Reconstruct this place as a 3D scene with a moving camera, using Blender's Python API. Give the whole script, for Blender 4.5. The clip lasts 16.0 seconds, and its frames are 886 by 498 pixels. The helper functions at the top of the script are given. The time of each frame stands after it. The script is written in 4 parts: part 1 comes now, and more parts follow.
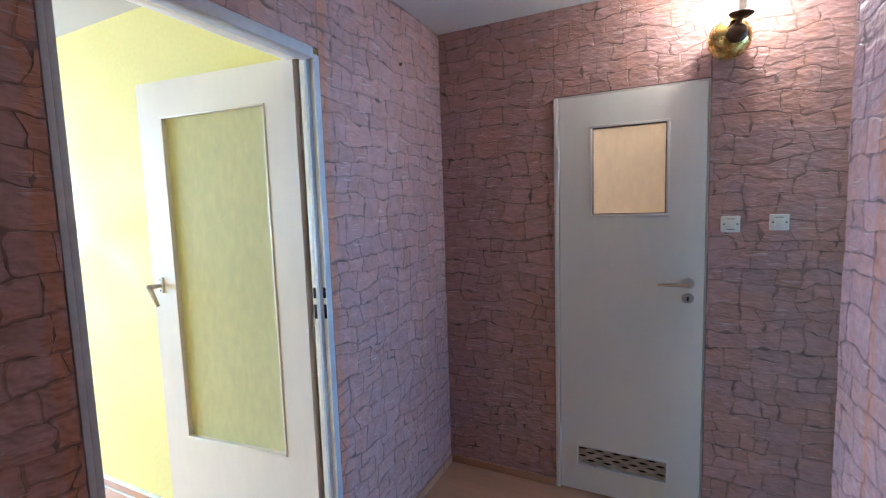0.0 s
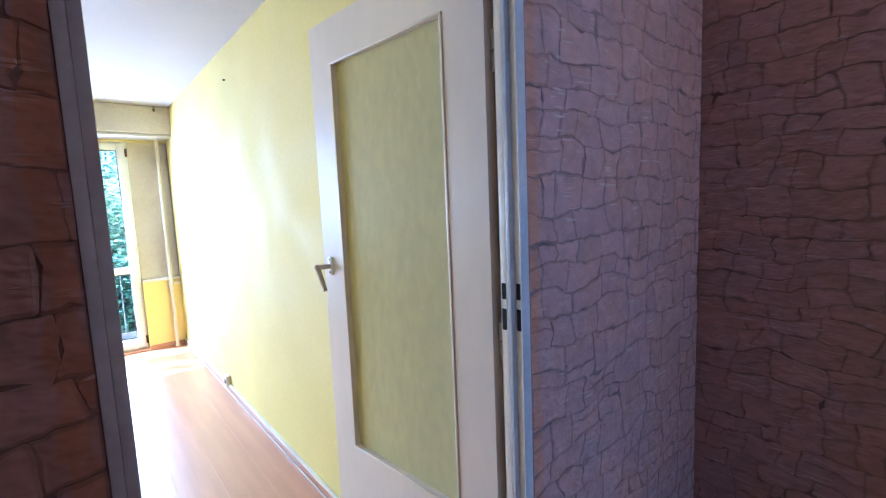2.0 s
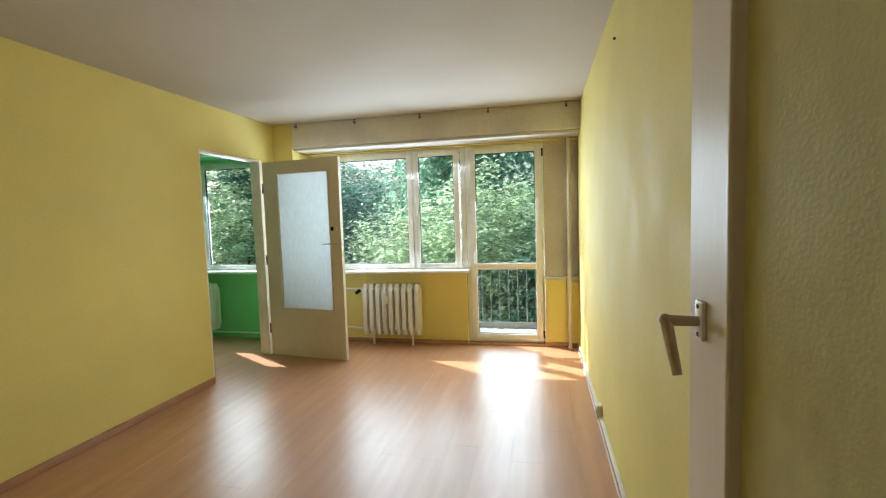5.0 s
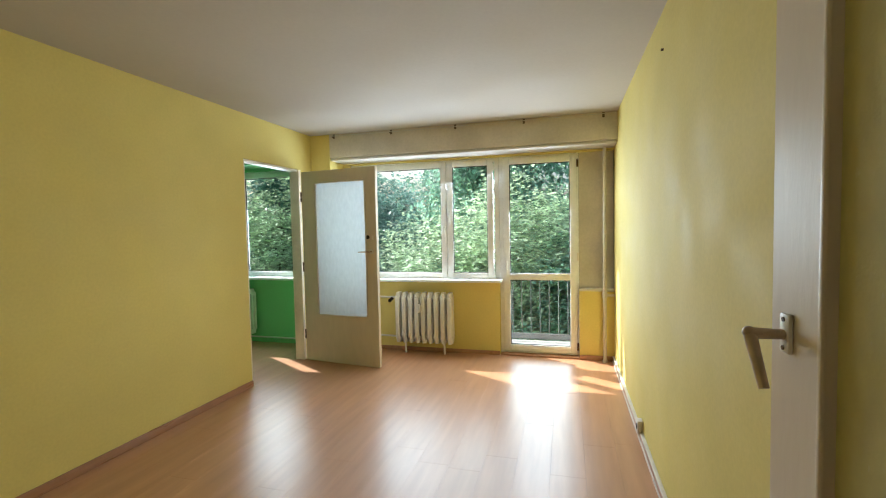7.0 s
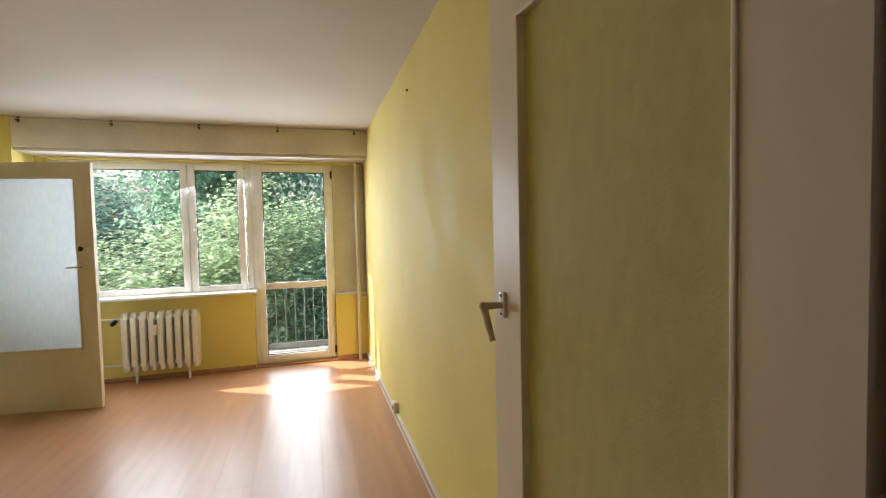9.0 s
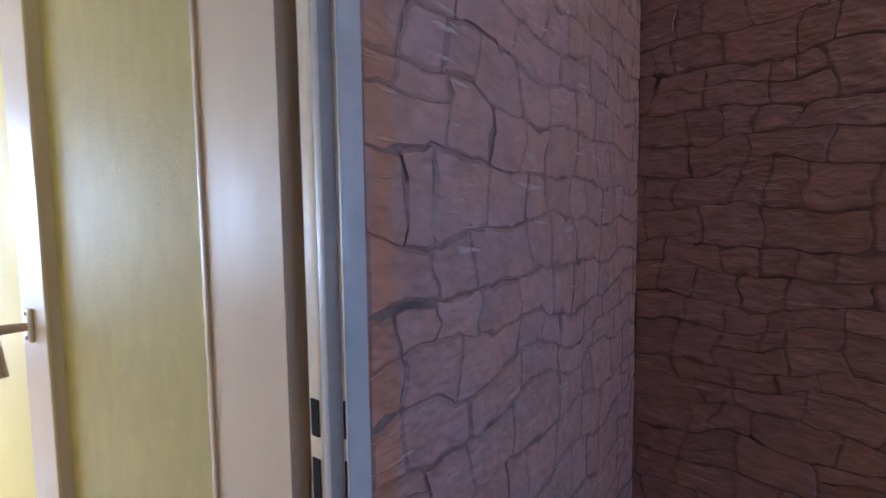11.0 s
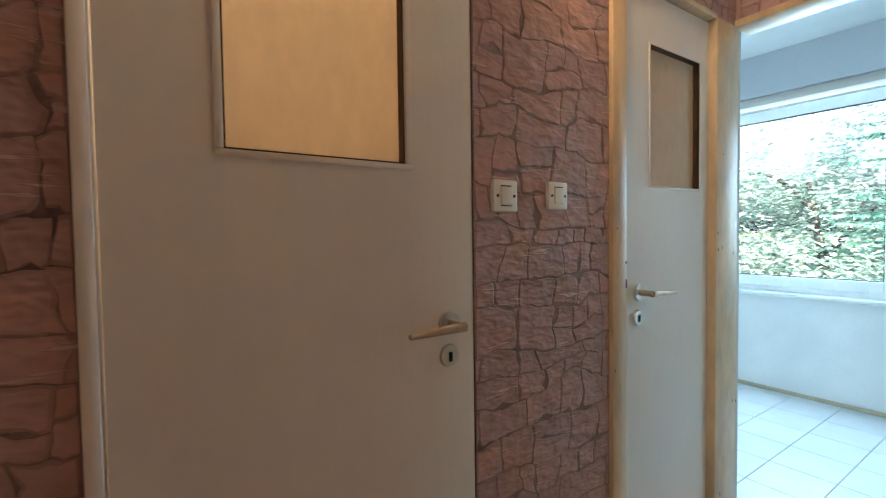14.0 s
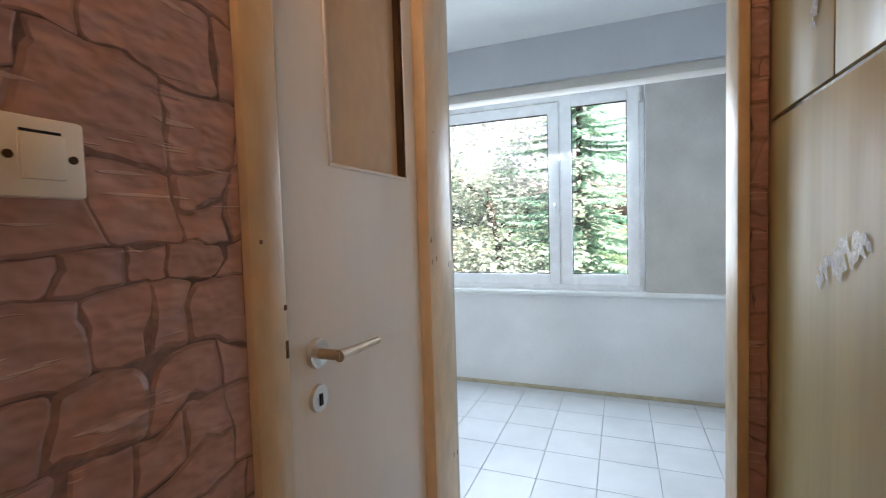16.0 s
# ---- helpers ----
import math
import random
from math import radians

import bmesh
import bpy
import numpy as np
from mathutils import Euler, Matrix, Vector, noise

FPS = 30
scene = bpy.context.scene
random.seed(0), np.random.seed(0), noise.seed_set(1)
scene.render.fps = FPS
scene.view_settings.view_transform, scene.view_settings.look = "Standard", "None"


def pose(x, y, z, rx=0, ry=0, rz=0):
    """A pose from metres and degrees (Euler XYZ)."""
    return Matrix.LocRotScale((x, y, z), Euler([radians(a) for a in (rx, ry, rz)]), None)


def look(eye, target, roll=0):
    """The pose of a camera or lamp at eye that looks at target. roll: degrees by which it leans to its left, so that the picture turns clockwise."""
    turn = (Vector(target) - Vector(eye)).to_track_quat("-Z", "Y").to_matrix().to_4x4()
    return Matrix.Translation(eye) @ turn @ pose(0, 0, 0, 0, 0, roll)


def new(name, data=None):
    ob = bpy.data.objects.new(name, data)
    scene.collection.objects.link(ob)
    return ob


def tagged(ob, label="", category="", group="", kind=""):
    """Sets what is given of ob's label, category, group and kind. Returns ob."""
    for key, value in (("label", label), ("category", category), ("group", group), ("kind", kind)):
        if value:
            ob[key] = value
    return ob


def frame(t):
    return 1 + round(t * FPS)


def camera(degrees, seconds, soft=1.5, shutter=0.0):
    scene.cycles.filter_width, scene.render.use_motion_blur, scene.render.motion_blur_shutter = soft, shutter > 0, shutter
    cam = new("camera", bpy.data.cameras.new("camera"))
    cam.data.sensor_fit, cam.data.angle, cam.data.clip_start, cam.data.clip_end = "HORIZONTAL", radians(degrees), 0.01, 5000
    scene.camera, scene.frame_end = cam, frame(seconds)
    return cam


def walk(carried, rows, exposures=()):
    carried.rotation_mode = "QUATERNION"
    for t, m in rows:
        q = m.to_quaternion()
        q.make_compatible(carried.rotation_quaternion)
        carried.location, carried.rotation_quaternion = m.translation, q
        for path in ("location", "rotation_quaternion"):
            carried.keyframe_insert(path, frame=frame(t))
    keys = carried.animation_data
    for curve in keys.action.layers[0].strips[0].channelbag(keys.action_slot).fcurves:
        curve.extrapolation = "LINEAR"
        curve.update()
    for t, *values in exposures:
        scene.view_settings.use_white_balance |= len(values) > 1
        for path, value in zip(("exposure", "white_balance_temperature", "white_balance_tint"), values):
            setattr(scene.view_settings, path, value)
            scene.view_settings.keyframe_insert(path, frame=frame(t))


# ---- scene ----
cam = camera(89.5, 16.0, soft=1.1, shutter=0.12)
PATH = [
    (0, (1.101, 0.048, 1.513), (0.234, 1.841, 1.324), -1.8),
    (0.5, (1.065, 0.19, 1.486), (-0.087, 1.813, 1.288), -1.9),
    (1, (0.938, 0.304, 1.462), (-0.361, 1.809, 1.246), -1.8),
    (1.5, (0.812, 0.419, 1.459), (-0.615, 1.805, 1.257), -2.0),
    (2, (0.685, 0.525, 1.434), (-0.848, 1.791, 1.218), -2.4),
    (2.5, (0.556, 0.691, 1.431), (-1.19, 1.65, 1.247), -2.2),
    (3, (0.444, 0.787, 1.408), (-1.415, 1.503, 1.223), -2.0),
    (3.5, (0.262, 0.846, 1.4), (-1.67, 1.335, 1.226), -2.1),
    (4, (0.131, 0.882, 1.42), (-1.845, 1.141, 1.251), -2.1),
    (4.5, (0.023, 0.929, 1.409), (-1.968, 0.828, 1.256), -2.1),
    (5, (-0.038, 0.992, 1.396), (-1.987, 0.564, 1.256), -1.8),
    (5.2, (-0.032, 0.992, 1.402), (-1.961, 0.486, 1.26), -2.3),
    (7.3, (0.024, 0.866, 1.397), (-1.905, 0.344, 1.31), -0.9),
    (7.5, (0.04, 0.842, 1.397), (-1.916, 0.435, 1.319), -0.9),
    (8, (0.118, 0.776, 1.395), (-1.879, 0.7, 1.319), -1.0),
    (8.2, (0.161, 0.752, 1.402), (-1.837, 0.805, 1.323), -1.1),
    (10.3, (0.248, 0.924, 1.408), (-1.279, 2.213, 1.318), -0.8),
    (10.5, (0.265, 0.96, 1.408), (-1.182, 2.337, 1.31), -0.7),
    (11, (0.318, 1.057, 1.412), (-0.889, 2.646, 1.27), -0.7),
    (11.5, (0.363, 1.175, 1.392), (-0.514, 2.968, 1.269), -1.2),
    (12, (0.425, 1.277, 1.396), (-0.131, 3.192, 1.243), -0.3),
    (12.5, (0.448, 1.333, 1.36), (0.366, 3.329, 1.257), 0.1),
    (13, (0.515, 1.424, 1.35), (0.842, 3.395, 1.256), -0.1),
    (13.5, (0.58, 1.508, 1.327), (1.358, 3.35, 1.273), -1.1),
    (14, (0.696, 1.582, 1.315), (1.821, 3.234, 1.246), -0.8),
    (14.5, (0.881, 1.666, 1.333), (2.228, 3.144, 1.272), -1.2),
    (15, (1.033, 1.729, 1.321), (2.565, 3.013, 1.259), -1.3),
    (15.5, (1.198, 1.827, 1.325), (2.901, 2.873, 1.242), -1.7),
    (16, (1.329, 1.886, 1.336), (3.185, 2.625, 1.236), -1.7),
]
EXPOSURES = [
    (0.0, 3.22, 4380, 8), (0.5, 3.2, 4330, 11), (1.0, 3.1, 4330, 13), (1.5, 2.78, 4250, 17), (2.0, 2.55, 4300, 19), (2.5, 2.05, 4750, 14), (3.0, 1.65, 5250, 17), (3.5, 1.33, 5550, 14), (4.0, 1.18, 5800, 11),
    (5.0, 1.08, 5850, 7), (7.5, 1.03, 5850, 8), (8.2, 1.0, 6400, 12), (10.5, 1.55, 5300, 21),
    (11.0, 2.35, 4850, 20), (11.5, 3.35, 5150, 27), (12.0, 4.05, 4780, 0), (12.5, 4.22, 4620, -3), (13.0, 4.18, 4530, -3), (13.5, 3.55, 5100, 3), (14.0, 2.72, 6450, 14), (14.5, 2.58, 7000, 20), (15.0, 2.45, 7450, 27), (16.0, 2.36, 7850, 35),
]
walk(cam, [(t, look(eye, target, roll)) for t, eye, target, roll in PATH], EXPOSURES)

# ---- world and lights ----
SUN_TO = Vector((0.56, 0.98, -1.0)).normalized()
world = bpy.data.worlds.new("sky")
scene.world = world
world.use_nodes = True
wn = world.node_tree.nodes
sky = wn.new("ShaderNodeTexSky")
sky.sky_type = 'NISHITA'
sky.sun_disc = False
sky.dust_density = 7.0
sky.sun_elevation = math.asin(-SUN_TO.z)
sky.sun_rotation = math.atan2(-SUN_TO.x, -SUN_TO.y)
world.node_tree.links.new(sky.outputs[0], wn["Background"].inputs[0])
wn["Background"].inputs[1].default_value = 0.15

sun = bpy.data.lights.new("sun", 'SUN')
sun.energy, sun.angle, sun.color = 5.0, radians(0.5), (1.0, 0.93, 0.82)
new("sun", sun).matrix_world = look((-8, -9, 9), Vector((-8, -9, 9)) + SUN_TO)


def window_light(name, eye, target, w, h, power, color):
    li = bpy.data.lights.new(name, 'AREA')
    li.shape, li.size, li.size_y, li.energy, li.color = 'RECTANGLE', w, h, power, color
    new(name, li).matrix_world = look(eye, target)


SKYLIGHT = (0.86, 0.95, 1.0)
window_light("living_window_light", (-4.99, -0.65, 1.5), (-2.2, -0.45, 0.35), 1.7, 1.25, 27, SKYLIGHT)
window_light("balcony_door_light", (-4.99, 0.63, 1.15), (-3.0, 0.63, 0.45), 0.7, 1.9, 18, SKYLIGHT)
window_light("green_room_light", (-4.99, -3.0, 1.5), (-2.4, -3.0, 0.0), 1.2, 1.2, 17, SKYLIGHT)
window_light("kitchen_window_light", (5.09, 2.55, 1.55), (2.4, 2.45, 0.4), 1.5, 1.3, 15.5, (0.48, 0.785, 1.0))


def bulb_light(name, at, power, radius, color=(1.0, 0.58, 0.26)):
    li = bpy.data.lights.new(name, 'POINT')
    li.energy, li.shadow_soft_size, li.color = power, radius, color
    new(name, li).location = at


bulb_light("hall_bulb_light", (1.386, 2.169, 2.340), 0.44, 0.09)
bulb_light("toilet_bulb_light", (0.95, 3.1, 2.25), 2.8, 0.06, (1.0, 0.76, 0.48))

# ---- materials ----
def material(name, color, rough=0.6, metal=0.0, vary=0.12, scale=6.0, grain=0.0, grain_scale=120.0, bump=0.0, bump_scale=90.0, stretch=(1, 1, 1), spec=0.5, per_object=0.0, per_island=0.0, rough_vary=0.1, bump_dist=0.004, bump_detail=3.0):
    m = bpy.data.materials.new(name)
    m.use_nodes = True
    n, l = m.node_tree.nodes, m.node_tree.links
    b = n["Principled BSDF"]
    b.inputs["Metallic"].default_value = metal
    b.inputs["Specular IOR Level"].default_value = spec
    geo = n.new("ShaderNodeNewGeometry")
    mapping = n.new("ShaderNodeMapping")
    mapping.inputs["Scale"].default_value = stretch
    l.new(geo.outputs["Position"], mapping.inputs["Vector"])

    def tex(s, detail=4.0):
        t = n.new("ShaderNodeTexNoise")
        t.inputs["Scale"].default_value, t.inputs["Detail"].default_value = s, detail
        l.new(mapping.outputs[0], t.inputs["Vector"])
        return t

    def ramped(src, lo, hi):
        r = n.new("ShaderNodeMapRange")
        r.inputs["From Min"].default_value, r.inputs["From Max"].default_value = 0.3, 0.7
        r.inputs["To Min"].default_value, r.inputs["To Max"].default_value = lo, hi
        l.new(src, r.inputs["Value"])
        return r.outputs[0]

    value = ramped(tex(scale).outputs["Fac"], 1 - vary, 1 + vary)
    if grain:
        g = ramped(tex(grain_scale, 6.0).outputs["Fac"], 1 - grain, 1 + grain)
        mul = n.new("ShaderNodeMath")
        mul.operation = 'MULTIPLY'
        l.new(value, mul.inputs[0]), l.new(g, mul.inputs[1])
        value = mul.outputs[0]
    for amount, source in ((per_object, "object"), (per_island, "island")):
        if amount:
            out = n.new("ShaderNodeObjectInfo").outputs["Random"] if source == "object" else geo.outputs["Random Per Island"]
            r = n.new("ShaderNodeMapRange")
            r.inputs["To Min"].default_value, r.inputs["To Max"].default_value = 1 - amount, 1 + amount
            l.new(out, r.inputs["Value"])
            mul = n.new("ShaderNodeMath")
            mul.operation = 'MULTIPLY'
            l.new(value, mul.inputs[0]), l.new(r.outputs[0], mul.inputs[1])
            value = mul.outputs[0]
    col = n.new("ShaderNodeVectorMath")
    col.operation = 'SCALE'
    col.inputs[0].default_value = color
    l.new(value, col.inputs["Scale"])
    base = col.outputs[0]
    l.new(base, b.inputs["Base Color"])
    l.new(ramped(tex(scale * 2.3).outputs["Fac"], max(0.02, rough - rough_vary), min(1, rough + rough_vary)), b.inputs["Roughness"])
    if bump:
        bp = n.new("ShaderNodeBump")
        bp.inputs["Strength"].default_value, bp.inputs["Distance"].default_value = bump, bump_dist
        l.new(tex(bump_scale, bump_detail).outputs["Fac"], bp.inputs["Height"])
        l.new(bp.outputs[0], b.inputs["Normal"])
    return m


def clear_glass(name):
    m = bpy.data.materials.new(name)
    m.use_nodes = True
    n, l = m.node_tree.nodes, m.node_tree.links
    n.remove(n["Principled BSDF"])
    clear, gloss, mix, fres = n.new("ShaderNodeBsdfTransparent"), n.new("ShaderNodeBsdfGlossy"), n.new("ShaderNodeMixShader"), n.new("ShaderNodeFresnel")
    clear.inputs[0].default_value = (0.93, 0.96, 0.95, 1)
    gloss.inputs["Roughness"].default_value = 0.02
    fres.inputs[0].default_value = 1.35
    l.new(fres.outputs[0], mix.inputs[0]), l.new(clear.outputs[0], mix.inputs[1]), l.new(gloss.outputs[0], mix.inputs[2])
    l.new(mix.outputs[0], n["Material Output"].inputs[0])
    return m


def frosted_glass(name, color, through_amount, bump_scale=45.0, flecked=False):
    """Rolled pattern glass: scatters light to both sides, glossy on the surface."""
    m = bpy.data.materials.new(name)
    m.use_nodes = True
    n, l = m.node_tree.nodes, m.node_tree.links
    n.remove(n["Principled BSDF"])
    geo = n.new("ShaderNodeNewGeometry")
    noise_tex = n.new("ShaderNodeTexNoise")
    noise_tex.inputs["Scale"].default_value, noise_tex.inputs["Detail"].default_value = bump_scale, 2.0
    l.new(geo.outputs["Position"], noise_tex.inputs["Vector"])
    bp = n.new("ShaderNodeBump")
    bp.inputs["Strength"].default_value, bp.inputs["Distance"].default_value = 0.3, 0.002
    l.new(noise_tex.outputs["Fac"], bp.inputs["Height"])
    tr, di, mix = n.new("ShaderNodeBsdfTranslucent"), n.new("ShaderNodeBsdfDiffuse"), n.new("ShaderNodeMixShader")
    gl, mix2, fres = n.new("ShaderNodeBsdfGlossy"), n.new("ShaderNodeMixShader"), n.new("ShaderNodeFresnel")
    fres.inputs[0].default_value = 1.28
    blotch, amount, tinted = n.new("ShaderNodeTexNoise"), n.new("ShaderNodeMapRange"), n.new("ShaderNodeVectorMath")
    squash = n.new("ShaderNodeMapping")
    squash.inputs["Scale"].default_value = (1.0, 1.0, 0.45)
    l.new(geo.outputs["Position"], squash.inputs["Vector"]), l.new(squash.outputs[0], blotch.inputs["Vector"])
    blotch.inputs["Scale"].default_value, blotch.inputs["Detail"].default_value = 34.0, 6.0
    amount.inputs["From Min"].default_value, amount.inputs["From Max"].default_value = 0.3, 0.7
    amount.inputs["To Min"].default_value, amount.inputs["To Max"].default_value = 0.95, 1.05
    l.new(blotch.outputs["Fac"], amount.inputs["Value"])
    tinted.operation, tinted.inputs[0].default_value = 'SCALE', color
    l.new(amount.outputs[0], tinted.inputs["Scale"])
    shade = tinted.outputs[0]
    if flecked:
        fleck, sparse, pale = n.new("ShaderNodeTexNoise"), n.new("ShaderNodeMapRange"), n.new("ShaderNodeMix")
        fleck.inputs["Scale"].default_value, fleck.inputs["Detail"].default_value = 75.0, 3.0
        l.new(squash.outputs[0], fleck.inputs["Vector"]), l.new(fleck.outputs["Fac"], sparse.inputs["Value"])
        sparse.inputs["From Min"].default_value, sparse.inputs["From Max"].default_value, sparse.inputs["To Max"].default_value = 0.66, 0.74, 0.6
        pale.data_type = 'VECTOR'
        l.new(sparse.outputs[0], pale.inputs["Factor"]), l.new(shade, pale.inputs["A"])
        pale.inputs["B"].default_value = (0.92, 0.88, 0.66)
        shade = pale.outputs["Result"]
        amount.inputs["To Min"].default_value, amount.inputs["To Max"].default_value = 0.95, 1.05
        fres.inputs[0].default_value, bp.inputs["Strength"].default_value = 1.16, 0.4
    l.new(shade, tr.inputs[0]), l.new(shade, di.inputs[0])
    mix.inputs[0].default_value = 1 - through_amount
    gl.inputs["Roughness"].default_value = 0.45
    l.new(tr.outputs[0], mix.inputs[1]), l.new(di.outputs[0], mix.inputs[2])
    l.new(fres.outputs[0], mix2.inputs[0]), l.new(mix.outputs[0], mix2.inputs[1]), l.new(gl.outputs[0], mix2.inputs[2])
    for sh in (gl, di, fres):
        l.new(bp.outputs[0], sh.inputs["Normal"])
    l.new(mix2.outputs[0], n["Material Output"].inputs[0])
    return m


def glowing(name, color, strength):
    m = bpy.data.materials.new(name)
    m.use_nodes = True
    b = m.node_tree.nodes["Principled BSDF"]
    b.inputs["Base Color"].default_value = (*color, 1)
    b.inputs["Emission Color"].default_value = (*color, 1)
    b.inputs["Emission Strength"].default_value = strength
    return m


YELLOW = material("yellow_wall_paint", (0.73, 0.605, 0.185), 0.75, vary=0.05, scale=1.6, grain=0.03, grain_scale=60, bump=0.15, bump_scale=220)
GREEN = material("green_wall_paint", (0.24, 0.58, 0.25), 0.75, vary=0.06, scale=1.6, grain=0.03, grain_scale=60, bump=0.15, bump_scale=220)
BEIGE = material("aged_beige_wall_paint", (0.63, 0.57, 0.475), 0.8, vary=0.14, scale=2.2, grain=0.05, grain_scale=40, bump=0.15, bump_scale=200)
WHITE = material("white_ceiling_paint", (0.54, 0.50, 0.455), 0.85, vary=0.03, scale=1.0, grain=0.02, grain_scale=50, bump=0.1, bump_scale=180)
KITCHEN = material("white_kitchen_paint", (0.74, 0.75, 0.74), 0.8, vary=0.08, scale=2.0, grain=0.015, grain_scale=40, bump=0.05, bump_scale=160)
FACADE = material("grey_concrete", (0.45, 0.44, 0.42), 0.85, vary=0.1, bump=0.3)


def paper_material(name, color, crease=1.0):
    """Embossed vinyl paper: brown and mauve patches, horizontal creases, thin pale streaks that paint the gloss
    highlights of worn vinyl; strips along the door frame are stained orange.
    """
    m = bpy.data.materials.new(name)
    m.use_nodes = True
    n, l = m.node_tree.nodes, m.node_tree.links
    b = n["Principled BSDF"]
    geo = n.new("ShaderNodeNewGeometry")

    def tex(stretch, s, detail=4.0, distortion=0.0):
        mp, t = n.new("ShaderNodeMapping"), n.new("ShaderNodeTexNoise")
        mp.inputs["Scale"].default_value = stretch
        t.inputs["Scale"].default_value, t.inputs["Detail"].default_value, t.inputs["Distortion"].default_value = s, detail, distortion
        l.new(geo.outputs["Position"], mp.inputs["Vector"]), l.new(mp.outputs[0], t.inputs["Vector"])
        return t.outputs["Fac"]

    def ramped(src, a, z, lo, hi):
        r = n.new("ShaderNodeMapRange")
        for key, v in (("From Min", a), ("From Max", z), ("To Min", lo), ("To Max", hi)):
            r.inputs[key].default_value = v
        l.new(src, r.inputs["Value"])
        return r.outputs[0]

    def mixed(fac, a, c):
        x = n.new("ShaderNodeMix")
        x.data_type = 'VECTOR'
        l.new(fac, x.inputs["Factor"])
        for key, v in (("A", a), ("B", c)):
            if isinstance(v, tuple):
                x.inputs[key].default_value = v
            else:
                l.new(v, x.inputs[key])
        return x.outputs["Result"]

    def times(src, v):
        x = n.new("ShaderNodeVectorMath")
        if isinstance(v, tuple):
            x.operation, x.inputs[1].default_value = 'MULTIPLY', v
        else:
            x.operation = 'SCALE'
            l.new(v, x.inputs["Scale"])
        l.new(src, x.inputs[0])
        return x.outputs[0]

    warm = tuple(c * f for c, f in zip(color, (1.03, 0.98, 0.90)))
    cool = tuple(c * f for c, f in zip(color, (0.99, 1.01, 1.05)))
    base = mixed(ramped(tex((1, 1, 1), 7, 3), 0.42, 0.60, 0, 1), cool, warm)
    base = times(base, ramped(geo.outputs["Random Per Island"], 0, 1, 0.92, 1.08))
    base = times(base, ramped(tex((1, 1, 1.4), 20, 2.5, 0.3), 0.3, 0.7, 0.88, 1.12))
    fold = tex((1, 1, 2.4), 10, 1.5, 0.9)
    dark = ramped(fold, 0.28, 0.42, 0.7, 0.0)
    base = mixed(dark, base, times(base, (0.86, 0.84, 0.85)))
    # pale colour along thin streaks stands in for glints on the worn ridges
    glint = n.new("ShaderNodeMath")
    glint.operation = 'MULTIPLY'
    l.new(ramped(tex((1, 1, 11.0), 9, 2.0, 0.3), 0.63, 0.66, 0.0, 0.60 * crease), glint.inputs[0])
    l.new(ramped(tex((1, 1, 1), 9, 3), 0.46, 0.56, 0.0, 1.0), glint.inputs[1])
    base = mixed(glint.outputs[0], base, (0.58, 0.45, 0.43))
    sep, far, rag, dist = n.new("ShaderNodeSeparateXYZ"), n.new("ShaderNodeMath"), n.new("ShaderNodeMath"), n.new("ShaderNodeMath")
    l.new(geo.outputs["Position"], sep.inputs[0])
    both, mirror = n.new("ShaderNodeMath"), n.new("ShaderNodeMath")
    both.operation, both.inputs[1].default_value = 'SUBTRACT', 0.9405
    mirror.operation = 'ABSOLUTE'
    far.operation, far.inputs[1].default_value = 'SUBTRACT', 0.4575
    rag.operation, rag.inputs[1].default_value = 'MULTIPLY_ADD', 0.05
    dist.operation = 'ABSOLUTE'
    l.new(sep.outputs["Y"], both.inputs[0]), l.new(both.outputs[0], mirror.inputs[0]), l.new(mirror.outputs[0], far.inputs[0])
    l.new(tex((1, 1, 1), 16), rag.inputs[0]), l.new(far.outputs[0], rag.inputs[2]), l.new(rag.outputs[0], dist.inputs[0])
    base = mixed(ramped(dist.outputs[0], 0.013, 0.021, 1.0, 0.0), base, times(base, (1.09, 0.89, 0.66)))
    l.new(base, b.inputs["Base Color"])
    l.new(ramped(tex((1, 1, 1), 25), 0.3, 0.7, 0.40, 0.56), b.inputs["Roughness"])
    add = n.new("ShaderNodeMath")
    add.operation = 'MULTIPLY_ADD'
    add.inputs[1].default_value = 0.9
    l.new(fold, add.inputs[0]), l.new(tex((1, 1, 1.8), 30, 1.2, 0.2), add.inputs[2])
    bp = n.new("ShaderNodeBump")
    bp.inputs["Strength"].default_value, bp.inputs["Distance"].default_value = 0.60, 0.013
    ridge = n.new("ShaderNodeMath")
    ridge.operation, ridge.inputs[1].default_value = 'MULTIPLY_ADD', 0.6
    l.new(glint.outputs[0], ridge.inputs[0]), l.new(add.outputs[0], ridge.inputs[2])
    l.new(ridge.outputs[0], bp.inputs["Height"]), l.new(bp.outputs[0], b.inputs["Normal"])
    return m


JOINT = material("dark_wallpaper_joint", (0.200, 0.123, 0.116), 0.6, vary=0.5, scale=9, grain=0.2, grain_scale=120)
STONE = paper_material("mauve_stone_wallpaper", (0.420, 0.249, 0.226))
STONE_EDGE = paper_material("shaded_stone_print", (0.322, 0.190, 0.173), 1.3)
DOOR_WHITE = material("aged_white_door_paint", (0.72, 0.665, 0.61), 0.38, vary=0.03, scale=3, grain=0.012, grain_scale=30, bump=0.12, bump_scale=60, stretch=(1, 1, 0.25))
DOOR_IVORY = material("warm_ivory_door_paint", (0.78, 0.68, 0.57), 0.38, vary=0.04, scale=3, grain=0.02, grain_scale=30, bump=0.12, bump_scale=60, stretch=(1, 1, 0.25))
